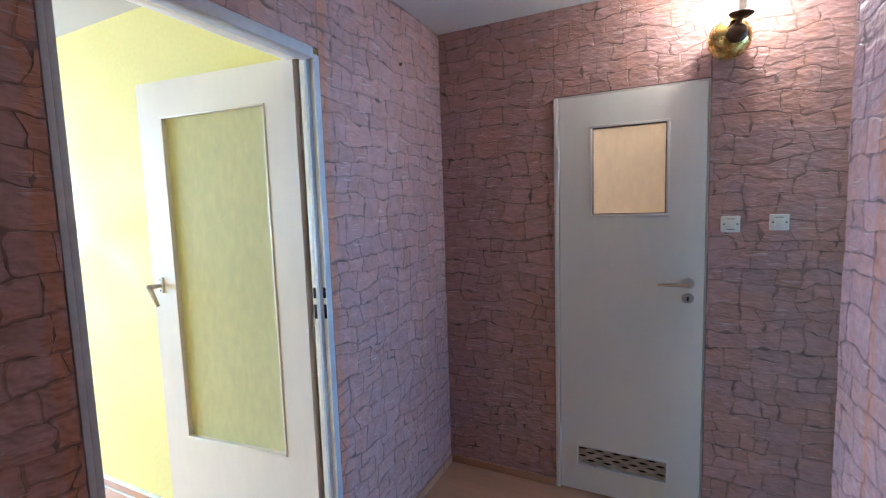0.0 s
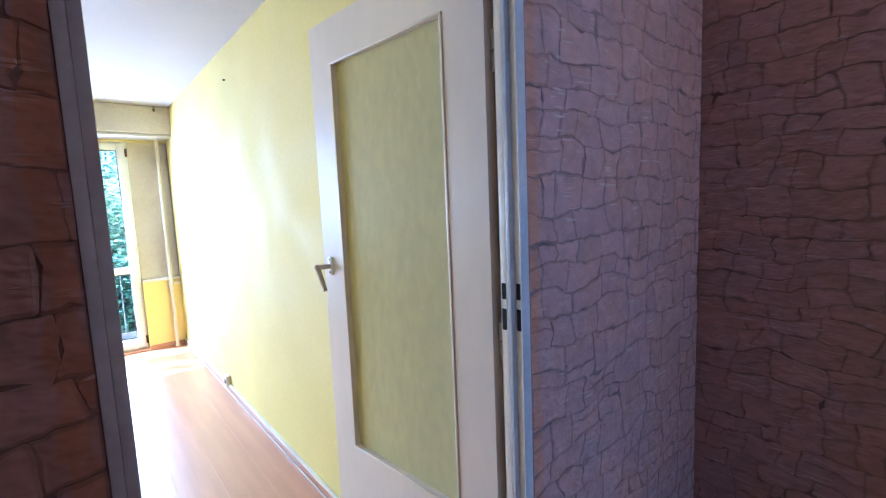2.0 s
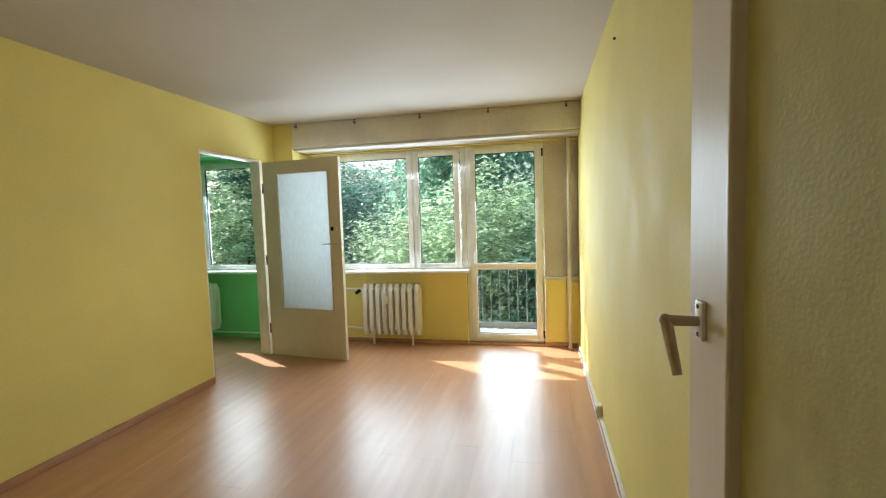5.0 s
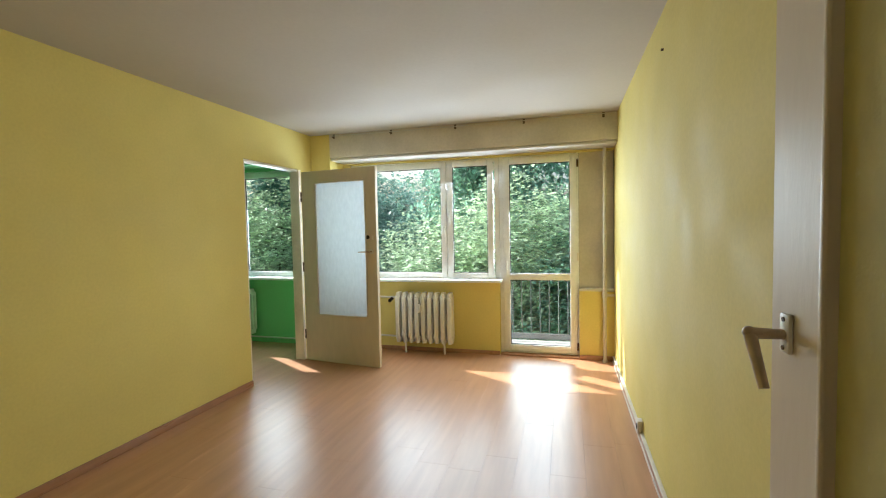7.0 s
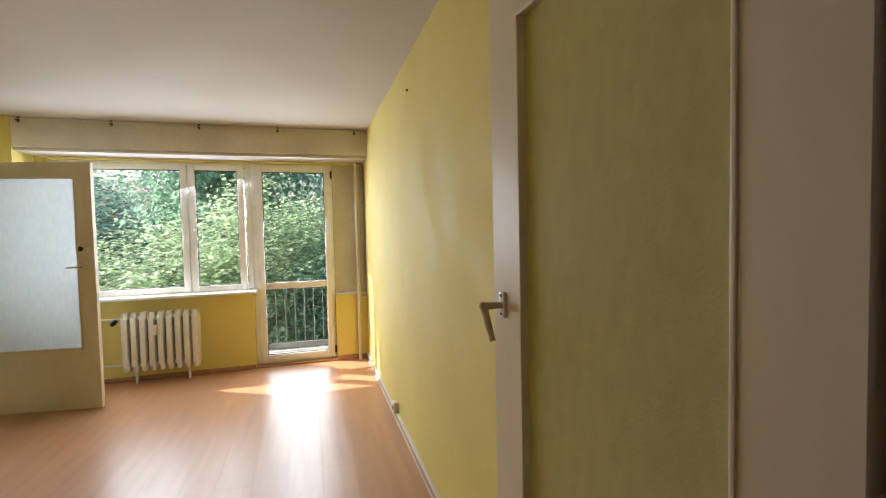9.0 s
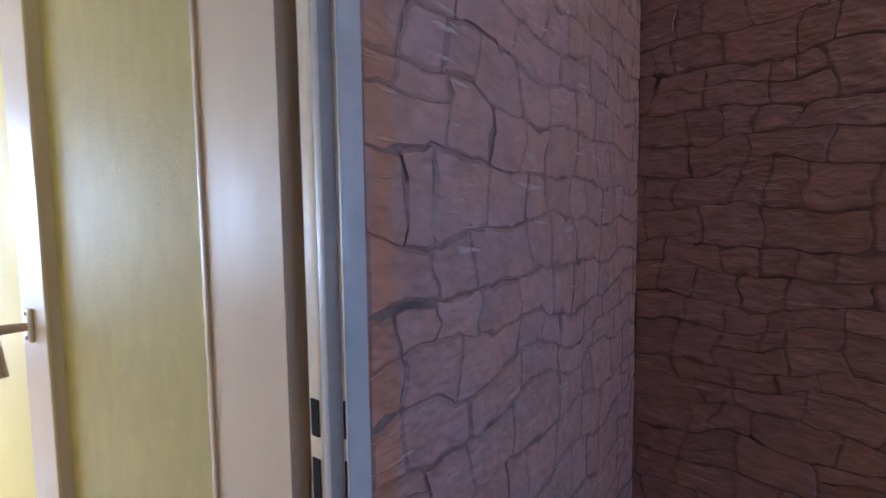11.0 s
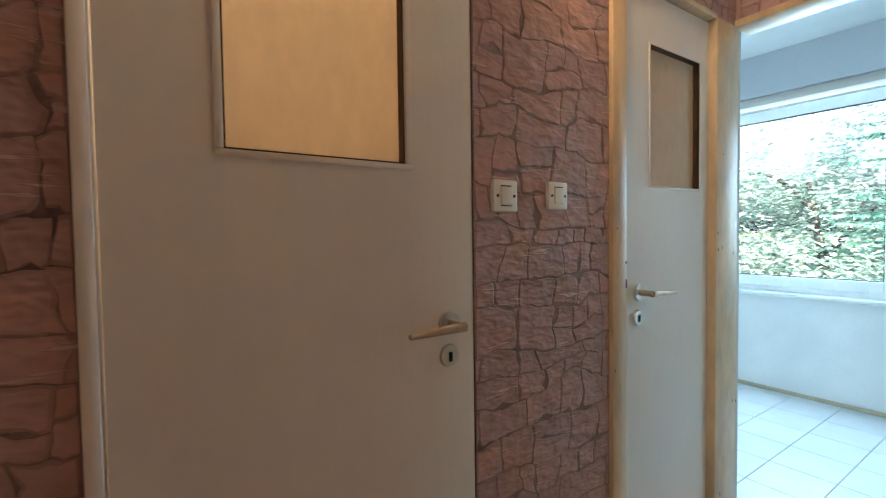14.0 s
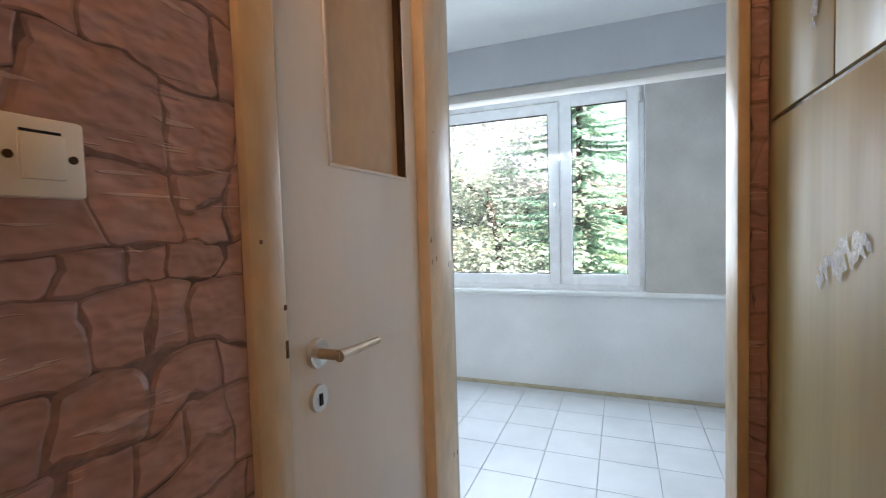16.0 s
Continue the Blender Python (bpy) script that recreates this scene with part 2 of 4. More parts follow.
DOOR_CREAM = material("cream_door_paint", (0.66, 0.58, 0.46), 0.36, vary=0.05, scale=3, grain=0.03, grain_scale=30, bump=0.12, bump_scale=60, stretch=(1, 1, 0.25))
# frame paint with the kitchen's cool daylight put into its blue-grey colour
COOL_LIT_PAINT = material("cool_lit_frame_paint", (0.52, 0.53, 0.57), 0.4, vary=0.1, scale=7, grain=0.06, grain_scale=60, bump=0.12)
FRAME_CREAM = material("cream_frame_paint", (0.86, 0.79, 0.67), 0.4, vary=0.08, scale=7, grain=0.05, grain_scale=60, bump=0.12)
FRAME_OCHRE = material("worn_ochre_frame_paint", (0.57, 0.405, 0.24), 0.42, vary=0.16, scale=6, grain=0.12, grain_scale=28, bump=0.25, bump_scale=50, stretch=(1, 1, 0.4))
PVC = material("white_window_plastic", (0.88, 0.885, 0.88), 0.25, vary=0.02, scale=4, grain=0.01)
SEAL = material("dark_rubber_seal", (0.03, 0.03, 0.03), 0.6)
CHROME = material("brushed_chrome", (0.62, 0.60, 0.56), 0.38, metal=0.85, vary=0.03, scale=30, rough_vary=0.04)
HANDLE = material("worn_beige_metal", (0.50, 0.40, 0.30), 0.42, metal=0.7, vary=0.15, scale=30)
BRASS = material("aged_brass", (0.62, 0.42, 0.12), 0.25, metal=1.0, vary=0.2, scale=25)
DARK_METAL = material("dark_bronze", (0.10, 0.06, 0.035), 0.4, metal=0.8, vary=0.2, scale=25)
BLACK = material("black_hole", (0.008, 0.008, 0.008), 0.9)
RADIATOR = material("white_radiator_enamel", (0.76, 0.73, 0.66), 0.35, vary=0.05, scale=8, bump=0.08)
SWITCH = material("yellowed_white_plastic", (0.78, 0.74, 0.66), 0.35, vary=0.04)
LAMINATE = material("light_cherry_laminate", (0.475, 0.248, 0.132), 0.33, vary=0.08, scale=3, grain=0.09, grain_scale=18, stretch=(0.10, 1, 1), per_object=0.02, rough_vary=0.03, bump=0.02, bump_scale=60, spec=0.75)
FLOOR_JOINT = material("dark_floor_joint", (0.26, 0.15, 0.09), 0.7)
SKIRT = material("cherry_skirting_board", (0.40, 0.20, 0.11), 0.35, vary=0.12, scale=6, grain=0.1, grain_scale=40, stretch=(0.2, 1, 1))
CABLE_WHITE = material("white_cable_strip", (0.72, 0.68, 0.60), 0.4)
TILE = material("white_floor_tile", (0.60, 0.62, 0.63), 0.34, vary=0.06, scale=5, grain=0.0, per_object=0.04, rough_vary=0.03)
GROUT = material("grey_grout", (0.36, 0.36, 0.35), 0.9, vary=0.15, scale=12)
VENEER = material("yellowish_wood_veneer", (0.41, 0.315, 0.128), 0.46, spec=0.4, vary=0.16, scale=4, grain=0.05, grain_scale=70, stretch=(1, 1, 0.06))
GAP_SHADE = material("wardrobe_gap_shade", (0.05, 0.03, 0.02), 0.7)
TAPE = material("torn_clear_tape", (0.86, 0.86, 0.80), 0.22, vary=0.10, scale=60, bump=0.6, bump_scale=140)
TAPE.node_tree.nodes["Principled BSDF"].inputs["Alpha"].default_value = 0.55
GLASS = clear_glass("window_glass")
GLASS_LIVING = frosted_glass("olive_frosted_glass", (0.82, 0.755, 0.41), 0.38, 150.0, True)
GLASS_PALE = frosted_glass("pale_frosted_glass", (0.70, 0.72, 0.72), 0.75)
GLASS_TOILET = frosted_glass("cream_frosted_glass", (0.88, 0.77, 0.63), 0.85)
# the tan holds the warm hall light that this pane reflects
GLASS_BATH = frosted_glass("warm_lit_frosted_glass", (0.76, 0.56, 0.38), 0.25)
BULB = glowing("lit_bulb", (1.0, 0.80, 0.50), 30.0)
KITCHEN_SKIRT = material("dull_beige_skirting_paint", (0.50, 0.43, 0.30), 0.5, vary=0.15, scale=8)

# ---- building blocks ----
def box(bm, a, b, bevel=0.0):
    """A box from corner a to corner b, its edges rounded by bevel."""
    c = [(p + q) / 2 for p, q in zip(a, b)]
    s = [abs(q - p) for p, q in zip(a, b)]
    r = bmesh.ops.create_cube(bm, size=1.0, matrix=Matrix.Translation(c) @ Matrix.Diagonal((*s, 1)))
    if bevel:
        edges = list({e for v in r["verts"] for e in v.link_edges})
        bmesh.ops.bevel(bm, geom=edges, offset=bevel, segments=2, profile=0.5, affect='EDGES')
    return bm


def boxes(*pairs, bevel=0.0):
    bm = bmesh.new()
    for a, b in pairs:
        box(bm, a, b, bevel)
    return bm


def rod(bm, a, b, r, r2=None, seg=16):
    a, b = Vector(a), Vector(b)
    m = Matrix.Translation((a + b) / 2) @ (b - a).to_track_quat('Z', 'Y').to_matrix().to_4x4()
    bmesh.ops.create_cone(bm, cap_ends=True, segments=seg, radius1=r, radius2=r if r2 is None else r2, depth=(b - a).length, matrix=m)
    return bm


def ball(bm, at, r, scale=(1, 1, 1), u=20, v=12):
    bmesh.ops.create_uvsphere(bm, u_segments=u, v_segments=v, radius=r, matrix=Matrix.Translation(at) @ Matrix.Diagonal((*scale, 1)))
    return bm


def tube(bm, points, r, seg=10):
    """A bent pipe through the points, with balls at the bends."""
    for p, q in zip(points, points[1:]):
        rod(bm, p, q, r, seg=seg)
    for p in points[1:-1]:
        ball(bm, p, r * 1.02, u=seg, v=8)
    return bm


def finish(name, bm, mat, smooth=False):
    me = bpy.data.meshes.new(name)
    bm.to_mesh(me)
    bm.free()
    me.materials.append(mat)
    if smooth:
        me.shade_smooth()
        me.set_sharp_from_angle(angle=radians(40))
    return new(name, me)


def thing(name, at, label, category, group="", kind=""):
    ob = new(name)
    ob.location = at
    ob.empty_display_size = 0.1
    return tagged(ob, label, category, group, kind)


def part(name, bm, mat, parent, label="", smooth=True):
    """One mesh under a thing or a part, in the thing's own coordinates."""
    ob = finish(name, bm, mat, smooth)
    ob.parent = parent
    return tagged(ob, label)


def structure(name, bm, mat, label, category="wall"):
    return tagged(finish(name, bm, mat), label, category, kind="structure")


def wall_x(x0, x1, y0, y1, z0, z1, holes=()):
    """A wall slab that runs along y, with holes (y0, y1, z0, z1) through it, as butted boxes."""
    out, cuts = [], sorted(holes)
    y = y0
    for a, b, c, d in cuts:
        if a > y:
            out.append(((x0, y, z0), (x1, a, z1)))
        if c > z0:
            out.append(((x0, a, z0), (x1, b, c)))
        if d < z1:
            out.append(((x0, a, d), (x1, b, z1)))
        y = b
    if y < y1:
        out.append(((x0, y, z0), (x1, y1, z1)))
    return boxes(*out)


def wall_y(y0, y1, x0, x1, z0, z1, holes=()):
    """The same along x, with holes (x0, x1, z0, z1)."""
    bm = wall_x(y0, y1, x0, x1, z0, z1, holes)
    for v in bm.verts:
        v.co.x, v.co.y = v.co.y, v.co.x
    bmesh.ops.reverse_faces(bm, faces=bm.faces)
    return bm


H = 2.45
LIVING_HOLE = (0.490, 1.385, 0.0, 2.085)
PAPER_HOLE = (0.530, 1.351, 0.0, 2.085)
TOILET_HOLE = (0.625, 1.300, 0.0, 2.030)
BATH_HOLE = (1.778, 2.47, 0.0, 2.05)
KITCHEN_HOLE = (1.615, 2.389, 0.0, 2.055)
ROOM_HOLE = (-4.25, -3.375, 0.0, 2.05)

# ---- floors and ceiling ----
structure("floor_base", boxes(((-5.05, -4.7, -0.25), (2.60, 3.8, -0.012))), FLOOR_JOINT, "dark joint bed under the laminate floor", "floor")
structure("floor_kitchen", boxes(((2.60, 0.9, -0.25), (5.16, 3.8, -0.008))), GROUT, "grey grout bed of the kitchen floor", "floor")
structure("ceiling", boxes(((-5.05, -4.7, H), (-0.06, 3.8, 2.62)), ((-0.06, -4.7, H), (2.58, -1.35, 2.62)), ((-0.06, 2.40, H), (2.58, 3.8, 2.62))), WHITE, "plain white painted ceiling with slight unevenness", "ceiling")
# whiter than the other ceiling, to bounce more light into the hall
HALL_BOUNCE_WHITE = material("bounce_white_hall_paint", (0.80, 0.78, 0.75), 0.85, vary=0.03, scale=1.0, grain=0.02, grain_scale=50, bump=0.1, bump_scale=180)
structure("ceiling_hall", boxes(((-0.06, -1.35, H), (2.58, 2.40, 2.62))), HALL_BOUNCE_WHITE, "white painted hall ceiling", "ceiling")
structure("ceiling_kitchen", boxes(((2.58, -4.7, H), (5.16, 3.8, 2.62))), KITCHEN, "plain white painted kitchen ceiling", "ceiling")

# ---- walls ----
wall_hall_west = structure("wall_hall_west", wall_x(-0.12, -0.005, -1.85, 2.354, 0, H, [LIVING_HOLE]), YELLOW, "yellow painted partition between living room and hall")
structure("wall_behind_north", wall_y(1.37, 1.49, -4.80, -0.12, 0, H), YELLOW, "yellow painted long wall of the living room")
structure("wall_living_south", wall_y(-1.90, -1.85, -4.80, -0.005, 0, H, [ROOM_HOLE]), YELLOW, "yellow painted wall with a doorway to the green room")
structure("wall_green_north", wall_y(-1.95, -1.90, -4.80, -0.005, 0, H, [ROOM_HOLE]), GREEN, "green painted wall with a doorway")
structure("wall_green_east", wall_x(-1.6, -1.5, -4.6, -1.95, 0, H), GREEN, "green painted wall of the second room")
structure("wall_green_south", wall_y(-4.7, -4.6, -4.80, -1.5, 0, H), GREEN, "green painted wall of the second room")
WIN = (-1.56, 0.20, 0.80, 2.15)
BAL = (0.20, 1.03, 0.02, 2.15)
GWIN = (-3.75, -2.25, 0.80, 2.15)
structure("wall_facade", wall_x(-5.05, -4.89, -4.7, 1.49, -0.25, 2.62, [GWIN, WIN, BAL]), FACADE, "grey concrete outer wall with window openings")
structure("wall_living_west", wall_x(-4.89, -4.80, -1.85, 1.37, 0, H, [WIN, (0.20, 1.03, 0, 2.15), (1.03, 1.37, 0.73, 2.15)]), YELLOW, "yellow painted window wall with a parapet")
structure("wall_green_west", wall_x(-4.89, -4.80, -4.6, -1.95, 0, H, [GWIN]), GREEN, "green painted window wall with a parapet")
structure("wall_panel_west", boxes(((-4.889, 1.032, 0.732), (-4.881, 1.369, 2.15))), BEIGE, "stained beige wall panel beside the balcony door")
structure("wall_column", boxes(((-4.80, -1.85, 0), (-4.478, -1.618, H))), YELLOW, "yellow painted column in the room corner", "column")
beam = structure("ceiling_beam", boxes(((-4.80, -1.618, 2.195), (-4.478, 1.37, H)), bevel=0.006), BEIGE, "beige painted concrete beam over the windows", "beam")
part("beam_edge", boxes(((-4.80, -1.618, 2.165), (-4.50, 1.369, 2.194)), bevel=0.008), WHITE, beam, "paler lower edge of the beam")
structure("green_room_beam", boxes(((-4.80, -4.6, 2.18), (-4.478, -1.95, H))), GREEN, "green painted concrete beam over the window", "beam")

wall_n = structure("wall_hall_north", wall_y(2.355, 2.47, -0.12, 2.59, 0, H, [TOILET_HOLE, BATH_HOLE]), WHITE, "partition wall with two doors under stone wallpaper")
structure("wall_hall_east", wall_x(2.54, 2.59, 1.575, 2.355, 0, H, [(1.615, 2.355, 0, 2.055)]), WHITE, "partition wall with the kitchen doorway")
structure("wall_hall_side", wall_x(1.555, 1.60, -1.3, 1.58, 0, H), WHITE, "hall side wall beside the wardrobe under stone wallpaper")
structure("wall_hall_south", wall_y(-1.4, -1.3, -0.005, 1.60, 0, H), HALL_BOUNCE_WHITE, "plain wall at the end of the hall")
structure("wall_wardrobe_back", wall_y(0.9, 1.0, 1.60, 2.59, 0, H), WHITE, "plain wall behind the wardrobe")
structure("wall_kitchen_west", wall_x(2.59, 2.63, 0.9, 3.8, 0, H, [KITCHEN_HOLE]), KITCHEN, "white painted kitchen wall with a doorway")
structure("wall_kitchen_south", wall_y(1.03, 1.15, 2.63, 4.93, 0, H), KITCHEN, "white painted kitchen side wall")
structure("wall_kitchen_north", wall_y(3.7, 3.8, 2.63, 4.93, 0, H), KITCHEN, "white painted kitchen side wall")
KWIN = (1.715, 3.45, 0.80, 2.345)
structure("wall_kitchen_facade", wall_x(5.02, 5.16, 0.9, 3.8, -0.25, 2.62, [KWIN]), FACADE, "grey concrete outer wall with the kitchen window")
structure("wall_kitchen_east", wall_x(4.93, 5.02, 1.03, 3.8, 0, H, [KWIN]), KITCHEN, "white painted kitchen window wall")
# beam faces away from the window; its shade is mixed into the grey
kbeam = structure("kitchen_beam", boxes(((4.08, 1.15, 2.185), (4.24, 3.7, H))), material("shaded_beam_paint", (0.49, 0.505, 0.53), 0.8, vary=0.06, scale=2.0, grain=0.015, grain_scale=40), "white painted beam over the kitchen window, greyed for its shade", "beam")
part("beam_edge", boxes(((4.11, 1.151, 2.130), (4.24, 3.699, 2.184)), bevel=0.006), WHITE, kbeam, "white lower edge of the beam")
structure("toilet_walls", boxes(((0.2, 2.47, 0), (0.3, 3.7, H)), ((1.55, 2.47, 0), (1.65, 3.7, H)), ((0.3, 3.6, 0), (1.55, 3.7, H))), WHITE, "plain walls of the small toilet room")
structure("bathroom_walls", boxes(((1.65, 3.6, 0), (2.59, 3.7, H))), WHITE, "plain wall of the bathroom")

structure("wall_outer", boxes(((-5.05, 1.49, -0.25), (-4.89, 3.8, 2.62)), ((-4.89, 3.7, -0.25), (0.2, 3.8, 2.62)), ((-1.5, -4.7, -0.25), (5.16, -4.6, 2.62)), ((5.02, -4.6, -0.25), (5.16, 0.9, 2.62))), FACADE, "grey concrete outer walls of the flat")

# ---- stone wallpaper of the hall ----
def clip_polygon(pts, u0, u1, z0, z1):
    """The part of a polygon that lies inside a rectangle."""
    for axis, limit, keep in ((0, u0, 1), (0, u1, -1), (1, z0, 1), (1, z1, -1)):
        out = []
        for i, p in enumerate(pts):
            q = pts[(i + 1) % len(pts)]
            dp, dq = (p[axis] - limit) * keep, (q[axis] - limit) * keep
            if dp >= 0:
                out.append(p)
            if dp * dq < 0:
                f = dp / (dp - dq)
                out.append((p[0] + (q[0] - p[0]) * f, p[1] + (q[1] - p[1]) * f))
        pts = out
        if len(pts) < 3:
            return []
    return pts


def stone_relief(name, parent, length, place, regions, seed=1):
    """Embossed stones in uneven courses over a wall face; regions are rectangles (u0, u1, z0, z1, material number);
    place(u, z, d) gives the spot d proud of the wall."""
    rng = random.Random(seed)
    verts, faces, looks = [], [], []

    def warp(u, z):
        a = noise.noise_vector(Vector((u * 5.5 + seed * 7, z * 6.5, seed)))
        b = noise.noise_vector(Vector((u * 15 + seed * 3, z * 17, seed + 5)))
        c = noise.noise_vector(Vector((u * 42, z * 42, seed + 9)))
        return u + 0.042 * a.x + 0.014 * b.x + 0.0065 * c.x, z + 0.040 * a.y + 0.011 * b.y + 0.0060 * c.y

    def stone(u0, z0, u1, z1):
        gl, gr, gt = (rng.choice((-0.0008, -0.0004, 0.0, 0.0, 0.0008)) for _ in range(3))
        gb = rng.choice((0.0, 0.0002, 0.0009, 0.0020))
        r = min(u1 - u0, z1 - z0) * rng.uniform(0.02, 0.13)
        ring = []
        for cx, cz, a0 in ((u1 - gr - r, z1 - gt - r, 0), (u0 + gl + r, z1 - gt - r, 90), (u0 + gl + r, z0 + gb + r, 180), (u1 - gr - r, z0 + gb + r, 270)):
            for k in (0, 45, 90):
                a = radians(a0 + k)
                ring.append((cx + r * math.cos(a), cz + r * math.sin(a)))
        uc, zc = (u0 + u1) / 2, (z0 + z1) / 2
        pts = []
        for i, p in enumerate(ring):
            q = ring[(i + 1) % len(ring)]
            n = max(1, int(math.hypot(q[0] - p[0], q[1] - p[1]) / 0.014))
            for k in range(n):
                x, y = p[0] + (q[0] - p[0]) * k / n, p[1] + (q[1] - p[1]) * k / n
                bite = max(0.0, noise.noise(Vector((x * 24 + uc, y * 24 - zc, seed + 3))) - 0.14) * 0.014
                d = math.hypot(x - uc, y - zc) + 1e-6
                pts.append(warp(x + (uc - x) * bite / d, y + (zc - y) * bite / d))
        top = rng.uniform(0.0012, 0.0032)
        rim = rng.uniform(0.0020, 0.0075)
        for ra, rb, rc, rd, look_no in regions:
            cut = clip_polygon(pts, ra + 0.0008, rb - 0.0008, rc + 0.0008, rd - 0.0008)
            if len(cut) < 4:
                continue
            us, zs = [p[0] for p in cut], [p[1] for p in cut]
            if max(us) - min(us) < 0.006 or max(zs) - min(zs) < 0.006:
                continue
            mu, mz = sum(us) / len(us), sum(zs) / len(zs)
            n0, n = len(verts), len(cut)
            inner = []
            for p in cut:
                d = math.hypot(p[0] - mu, p[1] - mz) + 1e-6
                f = min(0.35, rim / d)
                inner.append((p[0] + (mu - p[0]) * f, p[1] + (mz - p[1]) * f))
            verts.extend(place(*p, 0.0004) for p in cut)
            verts.extend(place(*p, top) for p in inner)
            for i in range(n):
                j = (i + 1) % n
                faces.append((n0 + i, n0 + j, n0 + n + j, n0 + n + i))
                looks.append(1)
            faces.append(tuple(range(n0 + n, n0 + 2 * n)))
            looks.append(look_no)

    z = -0.08
    while z < H + 0.08:
        h = rng.uniform(0.050, 0.105)
        u = -rng.uniform(0.05, 0.15)
        while u < length + 0.08:
            w = rng.uniform(0.055, 0.160)
            kind = rng.random()
            if kind < 0.22 and h > 0.085:
                c = z + h * rng.uniform(0.35, 0.65)
                stone(u, z, u + w, c), stone(u, c, u + w, z + h)
            elif kind < 0.36 and w > 0.11 and h > 0.085:
                c, d = z + h * rng.uniform(0.4, 0.6), u + w * rng.uniform(0.35, 0.65)
                stone(u, z, u + w, c), stone(u, c, d, z + h), stone(d, c, u + w, z + h)
            else:
                stone(u, z, u + w, z + h)
            u += w
        z += h
    me = bpy.data.meshes.new(name)
    me.from_pydata(verts, [], faces)
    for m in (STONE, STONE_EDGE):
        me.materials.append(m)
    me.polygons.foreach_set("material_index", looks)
    ob = new(name, me)
    ob.parent = parent
    return tagged(ob, "embossed mauve stones of the wallpaper", kind="stuff")


PAPER = "mauve stone-patterned vinyl wallpaper on the hall wall"
p = structure("wallpaper_west", wall_x(-0.005, 0.0, -1.3, 2.354, 0, H, [PAPER_HOLE]), JOINT, PAPER, "wallpaper")
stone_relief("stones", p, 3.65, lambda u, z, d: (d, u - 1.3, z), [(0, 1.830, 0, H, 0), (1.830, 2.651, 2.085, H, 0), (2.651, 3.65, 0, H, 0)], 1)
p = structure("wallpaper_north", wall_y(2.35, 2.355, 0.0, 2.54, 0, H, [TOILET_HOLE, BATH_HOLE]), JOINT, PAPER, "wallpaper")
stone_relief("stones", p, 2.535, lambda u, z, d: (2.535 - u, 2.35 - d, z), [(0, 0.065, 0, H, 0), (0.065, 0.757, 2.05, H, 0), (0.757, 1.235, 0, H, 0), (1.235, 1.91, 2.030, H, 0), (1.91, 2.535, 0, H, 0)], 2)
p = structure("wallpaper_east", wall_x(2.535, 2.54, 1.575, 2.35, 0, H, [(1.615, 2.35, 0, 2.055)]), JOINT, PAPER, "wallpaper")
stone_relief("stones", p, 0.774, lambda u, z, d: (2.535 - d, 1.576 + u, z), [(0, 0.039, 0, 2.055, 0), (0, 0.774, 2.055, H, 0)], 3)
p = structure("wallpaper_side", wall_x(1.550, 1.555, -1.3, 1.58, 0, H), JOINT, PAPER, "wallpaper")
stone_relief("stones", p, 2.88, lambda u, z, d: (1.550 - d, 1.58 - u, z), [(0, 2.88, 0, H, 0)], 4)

# ---- doors ----
def leaf_with_pane(parent, w, h, pane, mat, glass, thick=0.04, bead=0.012, label="", deep=0.012, pane_at=None):
    """A door leaf in its own plane: x from the hinge edge, front at y = 0, back at y = thick; pane is (x0, x1, z0, z1)."""
    x0, x1, z0, z1 = pane
    leaf = part("leaf", wall_y(0, thick, 0, w, 0, h, [pane]), mat, parent, label, smooth=False)
    py = thick * 0.45 if pane_at is None else pane_at
    part("pane", boxes(((x0 - 0.004, py, z0 - 0.004), (x1 + 0.004, py + 0.005, z1 + 0.004))), glass, leaf, "frosted glass pane", smooth=False)
    for y0, y1 in ((-0.004, deep), (thick - deep, thick + 0.004)):
        for a, b in (((x0 - bead, y0, z0 - bead), (x1 + bead, y1, z0 + 0.004)), ((x0 - bead, y0, z1 - 0.004), (x1 + bead, y1, z1 + bead)),
                     ((x0 - bead, y0, z0 + 0.004), (x0 + 0.004, y1, z1 - 0.004)), ((x1 - 0.004, y0, z0 + 0.004), (x1 + bead, y1, z1 - 0.004))):
            part("glazing_bead", boxes((a, b), bevel=0.002), mat, leaf)
    return leaf


def lever(parent, x, z, toward, key_below=0.075, droop=0.0, mat=None, y=0.0, side=-1):
    """Handle set on the face at y: rose, neck and lever pointing to +x or -x (toward), and a keyhole rose below."""
    mat = mat or CHROME
    s = side
    hd = part("handle", rod(bmesh.new(), (x, y, z), (x, y + s * 0.008, z), 0.026, 0.024, 24), mat, parent, "worn metal door handle")
    bm = rod(bmesh.new(), (x, y + s * 0.006, z), (x, y + s * 0.052, z), 0.009)
    end = (x + toward * 0.118 * math.cos(droop), y + s * 0.050, z - 0.118 * math.sin(droop) - 0.004)
    rod(bm, (x - toward * 0.006, y + s * 0.050, z), end, 0.010, 0.006)
    ball(bm, end, 0.0065)
    part("lever", bm, HANDLE, hd)
    if key_below:
        kr = part("key_rose", rod(bmesh.new(), (x, y, z - key_below), (x, y + s * 0.006, z - key_below), 0.024, 0.022, 24), mat, parent, "metal keyhole rose")
        part("keyhole", boxes(((x - 0.004, y + s * 0.0055, z - key_below - 0.012), (x + 0.004, y + s * 0.008, z - key_below + 0.008))), BLACK, kr)
    return hd


